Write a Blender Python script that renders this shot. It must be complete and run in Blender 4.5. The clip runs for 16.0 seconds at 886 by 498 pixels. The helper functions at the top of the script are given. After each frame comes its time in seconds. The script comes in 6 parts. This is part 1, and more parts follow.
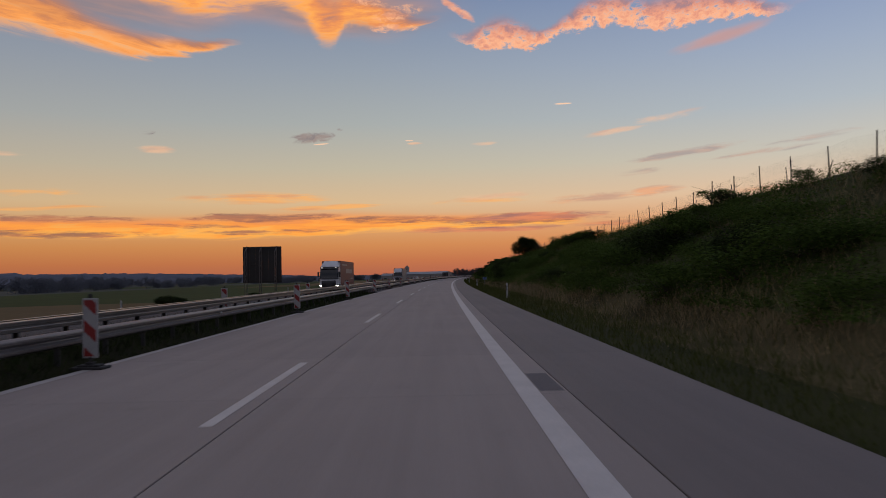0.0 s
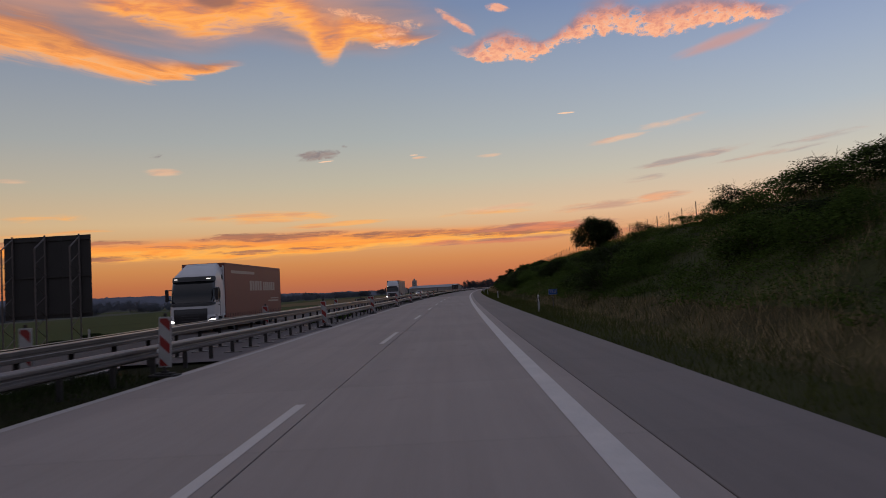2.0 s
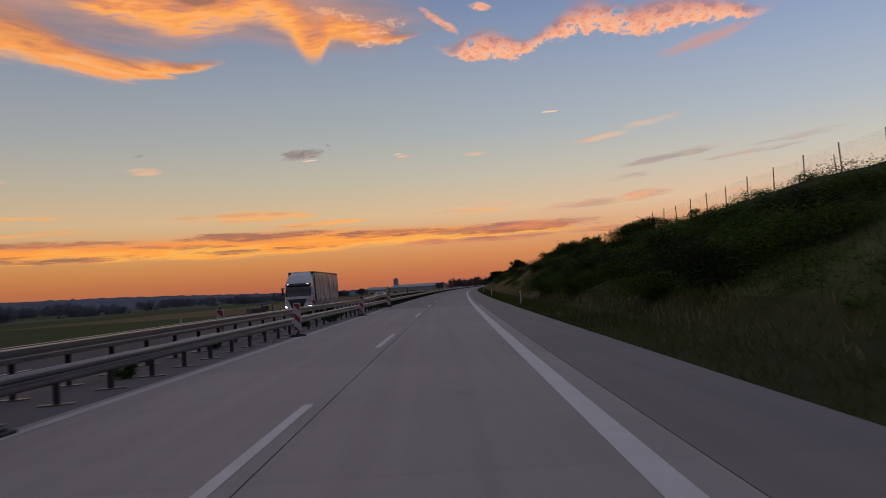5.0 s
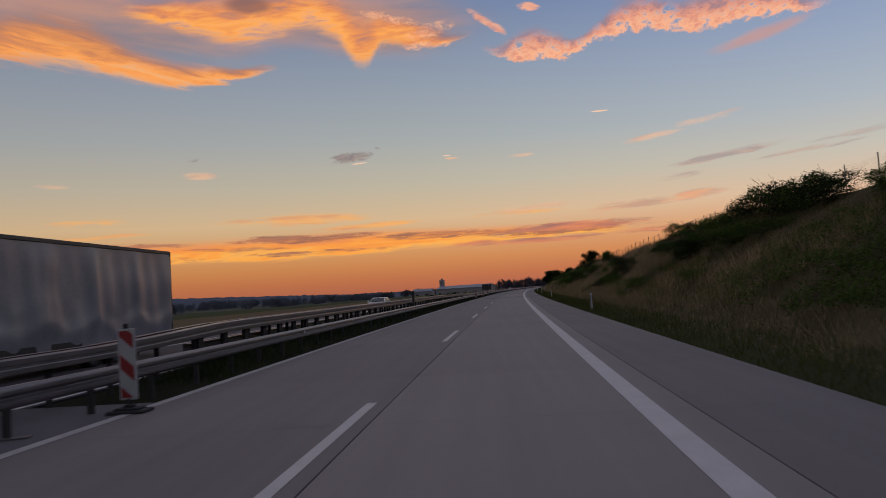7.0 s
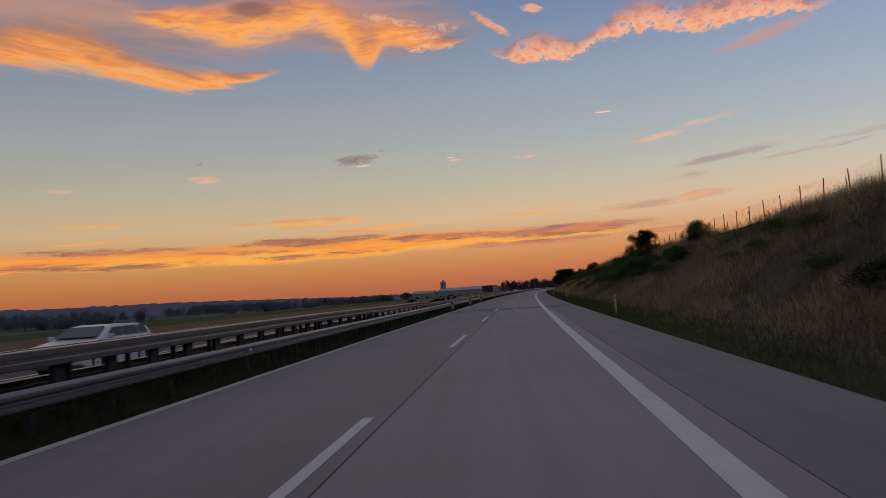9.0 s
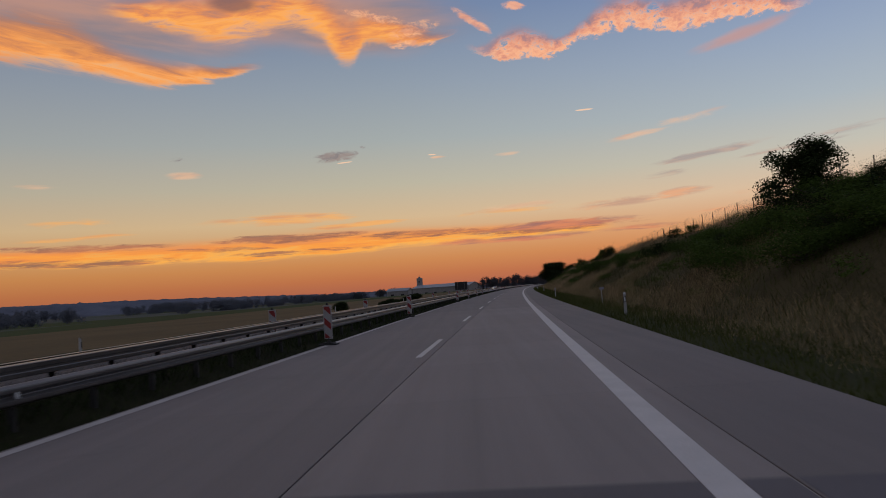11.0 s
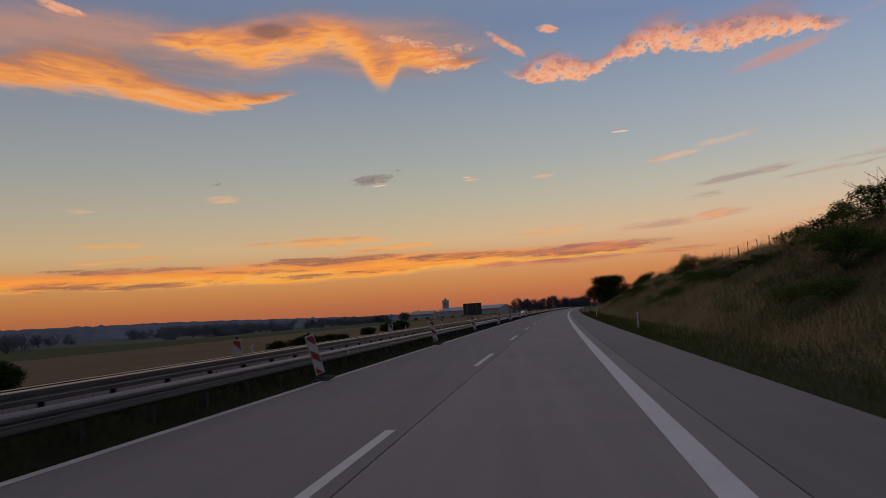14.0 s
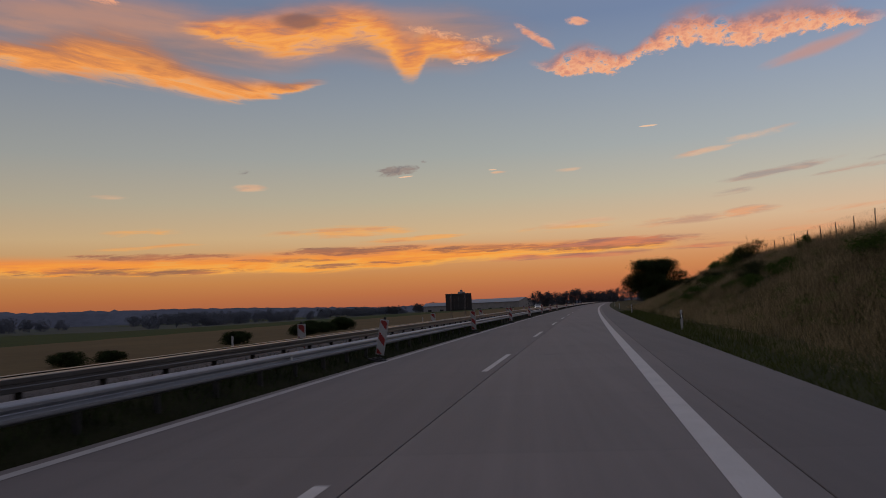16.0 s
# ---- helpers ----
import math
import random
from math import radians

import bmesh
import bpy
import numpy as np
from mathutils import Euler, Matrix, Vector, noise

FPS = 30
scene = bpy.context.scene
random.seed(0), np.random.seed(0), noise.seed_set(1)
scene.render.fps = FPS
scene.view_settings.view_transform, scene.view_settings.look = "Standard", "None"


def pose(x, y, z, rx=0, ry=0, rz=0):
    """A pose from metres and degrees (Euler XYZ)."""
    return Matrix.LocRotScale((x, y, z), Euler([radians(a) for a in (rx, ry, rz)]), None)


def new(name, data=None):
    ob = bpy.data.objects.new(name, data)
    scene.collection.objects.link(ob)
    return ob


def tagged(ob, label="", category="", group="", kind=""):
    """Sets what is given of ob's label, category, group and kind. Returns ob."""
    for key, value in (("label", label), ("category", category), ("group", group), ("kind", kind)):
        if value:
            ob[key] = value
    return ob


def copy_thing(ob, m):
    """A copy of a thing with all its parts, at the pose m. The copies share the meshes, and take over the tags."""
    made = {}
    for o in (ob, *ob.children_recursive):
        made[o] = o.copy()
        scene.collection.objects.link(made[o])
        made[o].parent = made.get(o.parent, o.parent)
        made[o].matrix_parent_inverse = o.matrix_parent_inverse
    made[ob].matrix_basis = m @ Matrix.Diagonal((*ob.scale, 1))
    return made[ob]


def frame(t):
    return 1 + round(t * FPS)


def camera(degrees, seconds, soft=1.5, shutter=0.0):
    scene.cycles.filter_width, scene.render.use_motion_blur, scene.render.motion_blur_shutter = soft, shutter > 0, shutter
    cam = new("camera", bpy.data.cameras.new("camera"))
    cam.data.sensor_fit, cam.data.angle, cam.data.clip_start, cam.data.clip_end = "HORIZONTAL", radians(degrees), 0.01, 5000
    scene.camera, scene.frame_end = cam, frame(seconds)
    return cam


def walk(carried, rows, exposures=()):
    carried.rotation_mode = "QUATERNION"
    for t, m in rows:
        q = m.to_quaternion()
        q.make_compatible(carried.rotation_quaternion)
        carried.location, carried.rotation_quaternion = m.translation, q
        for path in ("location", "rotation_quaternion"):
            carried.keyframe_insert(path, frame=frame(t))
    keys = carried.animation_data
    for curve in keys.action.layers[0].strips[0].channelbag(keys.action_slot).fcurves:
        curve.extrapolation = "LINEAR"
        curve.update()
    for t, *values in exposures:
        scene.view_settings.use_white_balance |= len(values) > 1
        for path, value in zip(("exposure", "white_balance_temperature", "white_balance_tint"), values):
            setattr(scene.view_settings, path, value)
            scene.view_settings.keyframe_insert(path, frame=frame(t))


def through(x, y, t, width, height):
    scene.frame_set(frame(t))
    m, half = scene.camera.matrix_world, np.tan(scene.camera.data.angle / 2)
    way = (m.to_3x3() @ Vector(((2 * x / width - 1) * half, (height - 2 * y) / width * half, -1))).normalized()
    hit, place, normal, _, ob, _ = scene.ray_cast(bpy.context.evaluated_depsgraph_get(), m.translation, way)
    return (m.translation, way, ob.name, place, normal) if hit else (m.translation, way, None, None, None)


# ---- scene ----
cam = camera(61.1, 16.0, soft=0.9, shutter=0.12)
PATH = [
    (0.0, -1.192, 0.000, 1.593, 2.00, 1.15, -0.49),
    (0.5, -1.224, 14.382, 1.593, 2.33, 1.67, -0.54),
    (1.0, -1.229, 28.796, 1.593, 2.71, 2.08, -0.48),
    (1.5, -1.164, 43.155, 1.593, 2.77, 2.90, -0.11),
    (2.0, -1.110, 57.125, 1.593, 3.02, 3.03, 0.20),
    (2.5, -0.979, 71.354, 1.593, 3.11, 3.25, 0.11),
    (3.0, -0.858, 85.617, 1.593, 3.24, 3.09, -0.23),
    (3.5, -0.651, 99.960, 1.593, 3.23, 3.09, -0.49),
    (4.0, -0.402, 114.424, 1.593, 3.14, 3.17, -0.74),
    (4.5, -0.112, 128.945, 1.593, 3.01, 3.28, -0.92),
    (5.0, 0.218, 143.460, 1.593, 2.87, 3.37, -0.96),
    (5.5, 0.584, 157.905, 1.593, 2.77, 3.39, -0.76),
    (6.0, 0.966, 172.295, 1.593, 2.61, 3.29, 0.29),
    (6.5, 1.397, 186.563, 1.593, 2.98, 3.42, 1.79),
    (7.0, 1.873, 200.636, 1.593, 3.20, 3.40, 2.78),
    (7.5, 2.353, 214.382, 1.593, 3.28, 3.39, 3.25),
    (8.0, 2.878, 228.218, 1.593, 3.54, 3.54, 3.36),
    (8.5, 3.458, 242.200, 1.593, 3.54, 3.62, 3.29),
    (9.0, 4.099, 256.426, 1.593, 3.38, 3.72, 3.15),
    (9.5, 4.789, 270.819, 1.593, 3.15, 3.82, 2.96),
    (10.0, 5.516, 285.299, 1.593, 2.97, 3.87, 2.70),
    (10.5, 6.266, 299.792, 1.593, 2.92, 3.86, 2.38),
    (11.0, 7.055, 314.262, 1.593, 3.05, 3.71, 1.71),
    (11.5, 7.887, 328.840, 1.593, 2.69, 3.67, 1.52),
    (12.0, 8.796, 343.501, 1.593, 2.92, 3.81, 1.11),
    (12.5, 9.692, 358.012, 1.593, 3.48, 3.81, 1.22),
    (13.0, 10.552, 371.610, 1.593, 3.99, 3.89, 1.84),
    (13.5, 11.439, 385.463, 1.593, 4.58, 3.62, 3.15),
    (14.0, 12.422, 399.608, 1.593, 4.94, 3.59, 4.38),
    (14.5, 13.463, 413.942, 1.593, 4.98, 3.48, 5.22),
    (15.0, 14.506, 428.301, 1.593, 4.88, 3.16, 5.61),
    (15.5, 15.512, 442.570, 1.593, 4.62, 2.63, 5.79),
    (16.0, 16.597, 456.749, 1.593, 4.41, 2.36, 6.14),
]
walk(cam, [(t, pose(x, y, z, 90 + pitch, roll, yaw)) for t, x, y, z, pitch, roll, yaw in PATH], exposures=[(0.0, 0.06, 6580, 14), (6.0, 0.04, 6500, 15), (8.0, -0.02, 6500, 14), (10.5, 0.0, 6440, 12), (12.8, -0.03, 6560, 12), (14.0, -0.10, 6720, 13), (16.0, -0.12, 6760, 13)])

# ---- the motorway's line: arc length s, sideways x (right of the wide edge line), height z ----
STEP = 2.0
S0, S1 = -400.0, 4600.0


def bend(s):
    u = min(max(s, -50.0), 560.0) / 500.0
    return (1.7734e-4 - 1.4685e-5 * u - 1.1352e-5 * u * u) * (1.0 if s < 700 else 0.25)


LINE = {0: (0.0, 0.0, 0.0)}
for way in (1, -1):
    px, py, a = 0.0, 0.0, 0.0
    for i in range(int((S1 if way > 0 else -S0) / STEP) + 2):
        k = bend((i + 0.5) * STEP * way) * STEP * way
        am = a + k / 2
        px, py, a = px + math.sin(am) * STEP * way, py + math.cos(am) * STEP * way, a + k
        LINE[(i + 1) * way] = (px, py, a)


def heading(s):
    i = math.floor(s / STEP)
    u = s / STEP - i
    return LINE[i][2] * (1 - u) + LINE[i + 1][2] * u


def road(s, x, z=0.0):
    i = math.floor(s / STEP)
    u = s / STEP - i
    (ax, ay, aa), (bx, by, ba) = LINE[i], LINE[i + 1]
    a = aa * (1 - u) + ba * u
    return Vector((ax * (1 - u) + bx * u + x * math.cos(a), ay * (1 - u) + by * u - x * math.sin(a), z))


def at_road(s, x, z=0.0, turn=0.0):
    """The pose of a thing beside the road: its y axis runs along the road."""
    return Matrix.Translation(road(s, x, z)) @ Matrix.Rotation(-heading(s) + radians(turn), 4, "Z")


def srgb(r, g, b):
    return tuple((c / 255 / 12.92) if c < 10.3 else ((c / 255 + 0.055) / 1.055) ** 2.4 for c in (r, g, b)) + (1.0,)


def smooth(a, b, v):
    u = min(max((v - a) / (b - a), 0.0), 1.0)
    return u * u * (3 - 2 * u)


# ---- the evening sky, which is the only light ----
world = bpy.data.worlds.new("evening_sky")
scene.world = world
world.use_nodes = True
wt = world.node_tree
wt.nodes.clear()


class Graph:
    """Short ways to write node graphs."""

    def __init__(self, tree):
        self.tree = tree

    def put(self, value, socket):
        if isinstance(value, bpy.types.NodeSocket):
            self.tree.links.new(value, socket)
        else:
            socket.default_value = value

    def math(self, op, a, b=0.0, c=0.0, clamp=False):
        n = self.tree.nodes.new("ShaderNodeMath")
        n.operation, n.use_clamp = op, clamp
        for v, sck in zip((a, b, c), n.inputs):
            self.put(v, sck)
        return n.outputs[0]

    def noise(self, vector, scale, detail=4.0, rough=0.55, warp=0.0):
        n = self.tree.nodes.new("ShaderNodeTexNoise")
        self.put(vector, n.inputs["Vector"])
        n.inputs["Scale"].default_value, n.inputs["Detail"].default_value = scale, detail
        n.inputs["Roughness"].default_value, n.inputs["Distortion"].default_value = rough, warp
        return n.outputs["Fac"]

    def ramp(self, fac, stops, mode="EASE"):
        n = self.tree.nodes.new("ShaderNodeValToRGB")
        n.color_ramp.interpolation = mode
        while len(n.color_ramp.elements) < len(stops):
            n.color_ramp.elements.new(0.5)
        for e, (p, c) in zip(n.color_ramp.elements, stops):
            e.position, e.color = p, c
        self.put(fac, n.inputs["Fac"])
        return n.outputs["Color"]

    def mix(self, fac, a, b, blend="MIX"):
        n = self.tree.nodes.new("ShaderNodeMix")
        n.data_type, n.blend_type = "RGBA", blend
        self.put(fac, n.inputs[0]), self.put(a, n.inputs[6]), self.put(b, n.inputs[7])
        return n.outputs[2]

    def step(self, lo, hi, v):
        n = self.tree.nodes.new("ShaderNodeMapRange")
        n.interpolation_type = "SMOOTHSTEP"
        self.put(v, n.inputs["Value"])
        n.inputs["From Min"].default_value, n.inputs["From Max"].default_value = lo, hi
        return n.outputs["Result"]

    def vec(self, x, y, z=0.0):
        n = self.tree.nodes.new("ShaderNodeCombineXYZ")
        for v, sck in zip((x, y, z), n.inputs):
            self.put(v, sck)
        return n.outputs[0]


W = Graph(wt)
coord = wt.nodes.new("ShaderNodeTexCoord")
parts = wt.nodes.new("ShaderNodeSeparateXYZ")
wt.links.new(coord.outputs["Generated"], parts.inputs[0])
DEG = 180 / math.pi
az = W.math("MULTIPLY", W.math("ARCTAN2", parts.outputs[0], parts.outputs[1]), DEG)
el = W.math("MULTIPLY", W.math("ARCSINE", parts.outputs[2]), DEG)

# height above the horizon, in steps of 60 degrees, towards the sunset and away from it
up = W.math("DIVIDE", W.math("MAXIMUM", el, 0.0), 60.0)
glow = W.ramp(up, [(0.0, srgb(172, 98, 76)), (1.2 / 60, srgb(192, 116, 75)), (2.4 / 60, srgb(206, 138, 84)), (3.6 / 60, srgb(213, 157, 105)), (5.6 / 60, srgb(213, 184, 145)),
                   (8.2 / 60, srgb(189, 183, 162)), (11.5 / 60, srgb(165, 173, 172)), (15.5 / 60, srgb(146, 159, 172)), (21 / 60, srgb(116, 135, 165)),
                   (30 / 60, srgb(130, 142, 166)), (1.0, srgb(144, 146, 160))], "LINEAR")
calm = W.ramp(up, [(0.0, srgb(96, 86, 92)), (4 / 60, srgb(114, 100, 104)), (9 / 60, srgb(122, 114, 120)), (16 / 60, srgb(118, 122, 136)),
                   (30 / 60, srgb(120, 128, 146)), (1.0, srgb(144, 146, 160))], "LINEAR")
away = W.step(38.0, 120.0, W.math("ABSOLUTE", W.math("ADD", az, 9.0)))
side = W.math("ADD", 1.0, W.math("MULTIPLY", W.math("MINIMUM", W.math("MAXIMUM", az, -40.0), 40.0), 0.0042))
turn = W.math("MINIMUM", W.math("MAXIMUM", az, -26.0), 26.0)
cool = W.math("MAXIMUM", turn, -6.0)
warm = W.math("SUBTRACT", 1.0, W.step(2.0, 9.0, el))
glow = W.mix(1.0, glow, W.vec(W.math("MULTIPLY", side, W.math("SUBTRACT", 1.0, W.math("MULTIPLY", turn, 0.0014))), W.math("MULTIPLY", side, W.math("SUBTRACT", 1.0, W.math("MULTIPLY", W.math("MULTIPLY", turn, warm), 0.0028))), W.math("MULTIPLY", side, W.math("ADD", 1.0, W.math("MULTIPLY", cool, 0.0036)))), "MULTIPLY")
sky = W.mix(away, glow, calm)


swirl = W.vec(W.math("DIVIDE", az, 5.0), W.math("DIVIDE", el, 2.2), 0.0)
swirl2 = W.vec(W.math("DIVIDE", az, 5.0), W.math("DIVIDE", el, 2.2), 31.0)
drift_az = W.math("SUBTRACT", W.noise(swirl, 1.0, 3.0, 0.5), 0.5)
drift_el = W.math("SUBTRACT", W.noise(swirl2, 1.0, 3.0, 0.5), 0.5)


def ellipses(rows, bend_az=0.0, bend_el=0.0):
    """The largest of some soft tilted ellipses: azimuth, elevation, half length, half height, tilt, weight."""
    total = None
    for a0, e0, ra, re, tilt, weight in rows:
        c, s = math.cos(radians(tilt)), math.sin(radians(tilt))
        dx = W.math("SUBTRACT", W.math("ADD", az, W.math("MULTIPLY", drift_az, bend_az)), a0)
        dy = W.math("SUBTRACT", W.math("ADD", el, W.math("MULTIPLY", drift_el, bend_el)), e0)
        u = W.math("ADD", W.math("MULTIPLY", dx, c / ra), W.math("MULTIPLY", dy, s / ra))
        v = W.math("ADD", W.math("MULTIPLY", dx, -s / re), W.math("MULTIPLY", dy, c / re))
        r = W.math("ADD", W.math("MULTIPLY", u, u), W.math("MULTIPLY", v, v))
        e = W.math("MULTIPLY", W.math("MAXIMUM", W.math("SUBTRACT", 1.0, r), 0.0), weight)
        total = e if total is None else W.math("MAXIMUM", total, e)
    return total


def cloud(sky, rows, stretch, scale, rough, amount, lo, hi, lit, shade, cut=(0.35, 0.65), opacity=1.0, warp=0.4, tilt=0.0, seed=0.0, drift=(0.0, 0.0), rise=None, edge=0.3):
    t = radians(tilt)
    along = W.math("ADD", W.math("MULTIPLY", az, math.cos(t)), W.math("MULTIPLY", el, math.sin(t)))
    across = W.math("SUBTRACT", W.math("MULTIPLY", el, math.cos(t)), W.math("MULTIPLY", az, math.sin(t)))
    p = W.vec(W.math("DIVIDE", along, stretch), across, seed)
    n = W.noise(p, scale, 7.0, rough, warp)
    shape = ellipses(rows, *drift)
    body = W.step(0.0, hi, W.math("ADD", shape, W.math("MULTIPLY", W.math("SUBTRACT", n, 0.5), 0.35 * amount)))
    torn = W.step(0.5 - lo, 0.5 + lo, W.math("ADD", W.math("MULTIPLY", W.math("SUBTRACT", n, 0.5), amount), W.math("ADD", W.math("MULTIPLY", shape, 0.8), 0.12)))
    dens = W.math("MULTIPLY", W.math("MULTIPLY", body, torn), W.step(0.0, edge, shape))
    tone = W.noise(W.vec(W.math("DIVIDE", along, stretch * 1.3), across, seed + 7.7), scale * 0.8, 5.0, 0.55, warp)
    light = W.step(cut[0], cut[1], tone)
    if rise:
        a0, e0, slope, reach = rise
        over = W.math("SUBTRACT", W.math("SUBTRACT", el, e0), W.math("MULTIPLY", W.math("SUBTRACT", az, a0), slope))
        over = W.math("ADD", over, W.math("MULTIPLY", W.math("SUBTRACT", tone, 0.5), reach * 1.6))
        light = W.math("SUBTRACT", 1.0, W.step(reach * 0.2, reach * 1.9, over))
    colour = W.mix(light, shade, lit)
    return W.mix(W.math("MULTIPLY", dens, opacity), sky, colour)


def edge(points):
    """A height over the horizon that changes along it: rows of (azimuth, elevation)."""
    return W.math("MULTIPLY", W.ramp(W.math("DIVIDE", W.math("ADD", az, 45.0), 90.0), [((a + 45) / 90, (e / 30, e / 30, e / 30, 1)) for a, e in points], "CARDINAL"), 30.0)


def long_cloud(sky, low, high, tones, stretch, scale, tilt, seed, wobble, torn, foot, head, opacity, rough=0.6, warp=0.3, puff=0.35):
    """A cloud between a lower and an upper edge, lit from below, in streaks along its tilt."""
    t = radians(tilt)
    along = W.math("ADD", W.math("MULTIPLY", az, math.cos(t)), W.math("MULTIPLY", el, math.sin(t)))
    across = W.math("SUBTRACT", W.math("MULTIPLY", el, math.cos(t)), W.math("MULTIPLY", az, math.sin(t)))
    fine = W.math("SUBTRACT", W.noise(W.vec(W.math("DIVIDE", along, stretch), across, seed), scale, 7.0, rough, warp), 0.5)
    broad = W.math("SUBTRACT", W.noise(W.vec(W.math("DIVIDE", along, stretch * 0.6), across, seed + 3.3), puff, 4.0, 0.55, 0.3), 0.5)
    lo, hi = edge(low), edge(high)
    e = W.math("ADD", el, W.math("ADD", W.math("MULTIPLY", fine, wobble), W.math("MULTIPLY", broad, wobble * 1.2)))
    v = W.math("DIVIDE", W.math("SUBTRACT", e, lo), W.math("MAXIMUM", W.math("SUBTRACT", hi, lo), 0.05))
    body = W.math("MULTIPLY", W.step(0.0, foot, v), W.math("SUBTRACT", 1.0, W.step(head, 1.05, v)))
    holes = W.math("ADD", 1.0, W.math("ADD", W.math("MULTIPLY", fine, torn), W.math("MULTIPLY", broad, torn * 0.7)))
    shown = W.step(0.02, 0.9, W.math("MULTIPLY", body, holes))
    ends = W.math("MULTIPLY", W.step(low[0][0], low[0][0] + 3.0, az), W.math("SUBTRACT", 1.0, W.step(low[-1][0] - 3.0, low[-1][0], az)))
    dens = W.math("MULTIPLY", shown, W.math("MULTIPLY", ends, opacity))
    colour = W.ramp(W.math("ADD", v, W.math("ADD", W.math("MULTIPLY", fine, 1.15), W.math("MULTIPLY", broad, 0.9))), tones, "LINEAR")
    return W.mix(dens, sky, colour)


# a thin mauve veil, high to the south-west
sky = cloud(sky, [(-28.0, 19.8, 19.0, 3.4, -2, 1.0), (-9.0, 20.2, 14.0, 3.2, -2, 1.0)], 5.0, 0.5, 0.55, 0.8, 0.45, 0.9, srgb(198, 146, 120), srgb(142, 128, 130), (0.35, 0.65), 0.8, 0.4, -4, 12.3, (3.0, 1.2))
# the long orange wedge
sky = long_cloud(sky, [(-45, 17.4), (-35.5, 16.4), (-30.0, 15.85), (-26.6, 15.45), (-22.2, 15.05), (-19.3, 15.35), (-17.0, 15.9), (-14.0, 16.9)],
                 [(-45, 19.6), (-35.5, 19.3), (-31.0, 20.8), (-27.4, 20.4), (-25.2, 19.0), (-22.0, 17.9), (-18.0, 17.5), (-14.0, 17.6)],
                 [(0.0, srgb(230, 160, 116)), (0.14, srgb(255, 180, 104)), (0.32, srgb(250, 162, 84)), (0.50, srgb(220, 142, 86)), (0.72, srgb(184, 126, 98)), (1.0, srgb(160, 130, 124))],
                 7.0, 1.6, -9, 1.3, 0.9, 1.5, 0.42, 0.45, 0.97, 0.6, 0.6)
# the higher one, with its tail
sky = long_cloud(sky, [(-26, 20.2), (-21.2, 19.1), (-19.0, 18.3), (-17.1, 17.8), (-15.0, 18.15), (-12.4, 18.95), (-11.0, 18.8), (-9.6, 18.2), (-8.7, 16.9), (-8.1, 16.4), (-7.3, 16.7), (-6.6, 18.2), (-4.3, 18.3), (-1.9, 18.2), (1.0, 19.2)],
                 [(-26, 21.0), (-21.5, 22.2), (-16.0, 23.8), (-11.0, 23.4), (-7.0, 21.7), (-4.0, 20.8), (-1.6, 19.7), (1.0, 19.5)],
                 [(0.0, srgb(226, 160, 124)), (0.12, srgb(252, 176, 108)), (0.28, srgb(255, 172, 86)), (0.48, srgb(232, 146, 88)), (0.70, srgb(186, 130, 108)), (1.0, srgb(146, 124, 128))],
                 5.0, 1.5, 4, 7.7, 0.9, 1.6, 0.40, 0.4, 0.97, 0.6, 0.6)
sky = cloud(sky, [(-16.4, 21.3, 2.6, 0.75, 2, 1.0), (-28.5, 18.1, 4.5, 0.6, -6, 0.5)], 3.0, 0.6, 0.5, 1.0, 0.4, 0.9, srgb(150, 104, 88), srgb(128, 98, 96), (0.35, 0.65), 0.8, 0.5, -3, 4.1, (1.5, 0.6))
sky = cloud(sky, [(-2.8, 19.4, 2.4, 0.6, 14, 0.6), (-3.2, 18.4, 2.2, 0.35, 0, 0.7), (-5.5, 20.5, 3.4, 0.5, -12, 0.6)], 2.0, 2.2, 0.7, 4.0, 0.5, 0.8, srgb(252, 186, 140), srgb(226, 158, 126), (0.36, 0.58), 0.85, 0.6, -4, 22.6, (1.5, 0.6))
# broken pink cloud and the smooth streak below its end
sky = cloud(sky, [(20.0, 19.3, 5.0, 1.0, 0, 0.8), (14, 20.2, 3.5, 0.7, 0, 0.6)], 3.0, 0.7, 0.5, 1.0, 0.4, 0.9, srgb(176, 136, 136), srgb(142, 126, 138), (0.3, 0.7), 0.7, 0.4, 2, 5.2, (1.5, 0.6))
sky = cloud(sky, [(21.4, 16.35, 4.6, 0.60, 12, 0.9), (27.5, 18.2, 3.4, 0.5, 12, 0.35)], 5.0, 0.8, 0.55, 1.0, 0.4, 0.9, srgb(224, 164, 142), srgb(200, 150, 138), (0.3, 0.7), 0.72, 0.4, 13, 15.2, (1.0, 0.3))
sky = long_cloud(sky, [(1.0, 17.9), (2.5, 17.15), (5.7, 16.5), (9.2, 17.0), (11.0, 17.45), (13.3, 17.7), (17.0, 17.2), (21.0, 17.3), (24.0, 17.3), (26.5, 17.5)],
                 [(1.0, 18.1), (3.2, 18.6), (5.3, 19.7), (7.4, 18.7), (9.0, 18.5), (10.8, 19.8), (13.5, 20.8), (16.0, 20.0), (18.3, 20.0), (21.3, 19.7), (24.0, 18.8), (26.5, 17.9)],
                 [(0.0, srgb(250, 186, 150)), (0.25, srgb(254, 182, 136)), (0.5, srgb(232, 154, 122)), (0.75, srgb(180, 132, 128)), (1.0, srgb(150, 130, 140))],
                 1.8, 2.0, 6, 2.6, 1.0, 4.6, 0.26, 0.35, 0.92, 0.74, 0.35, 0.8)
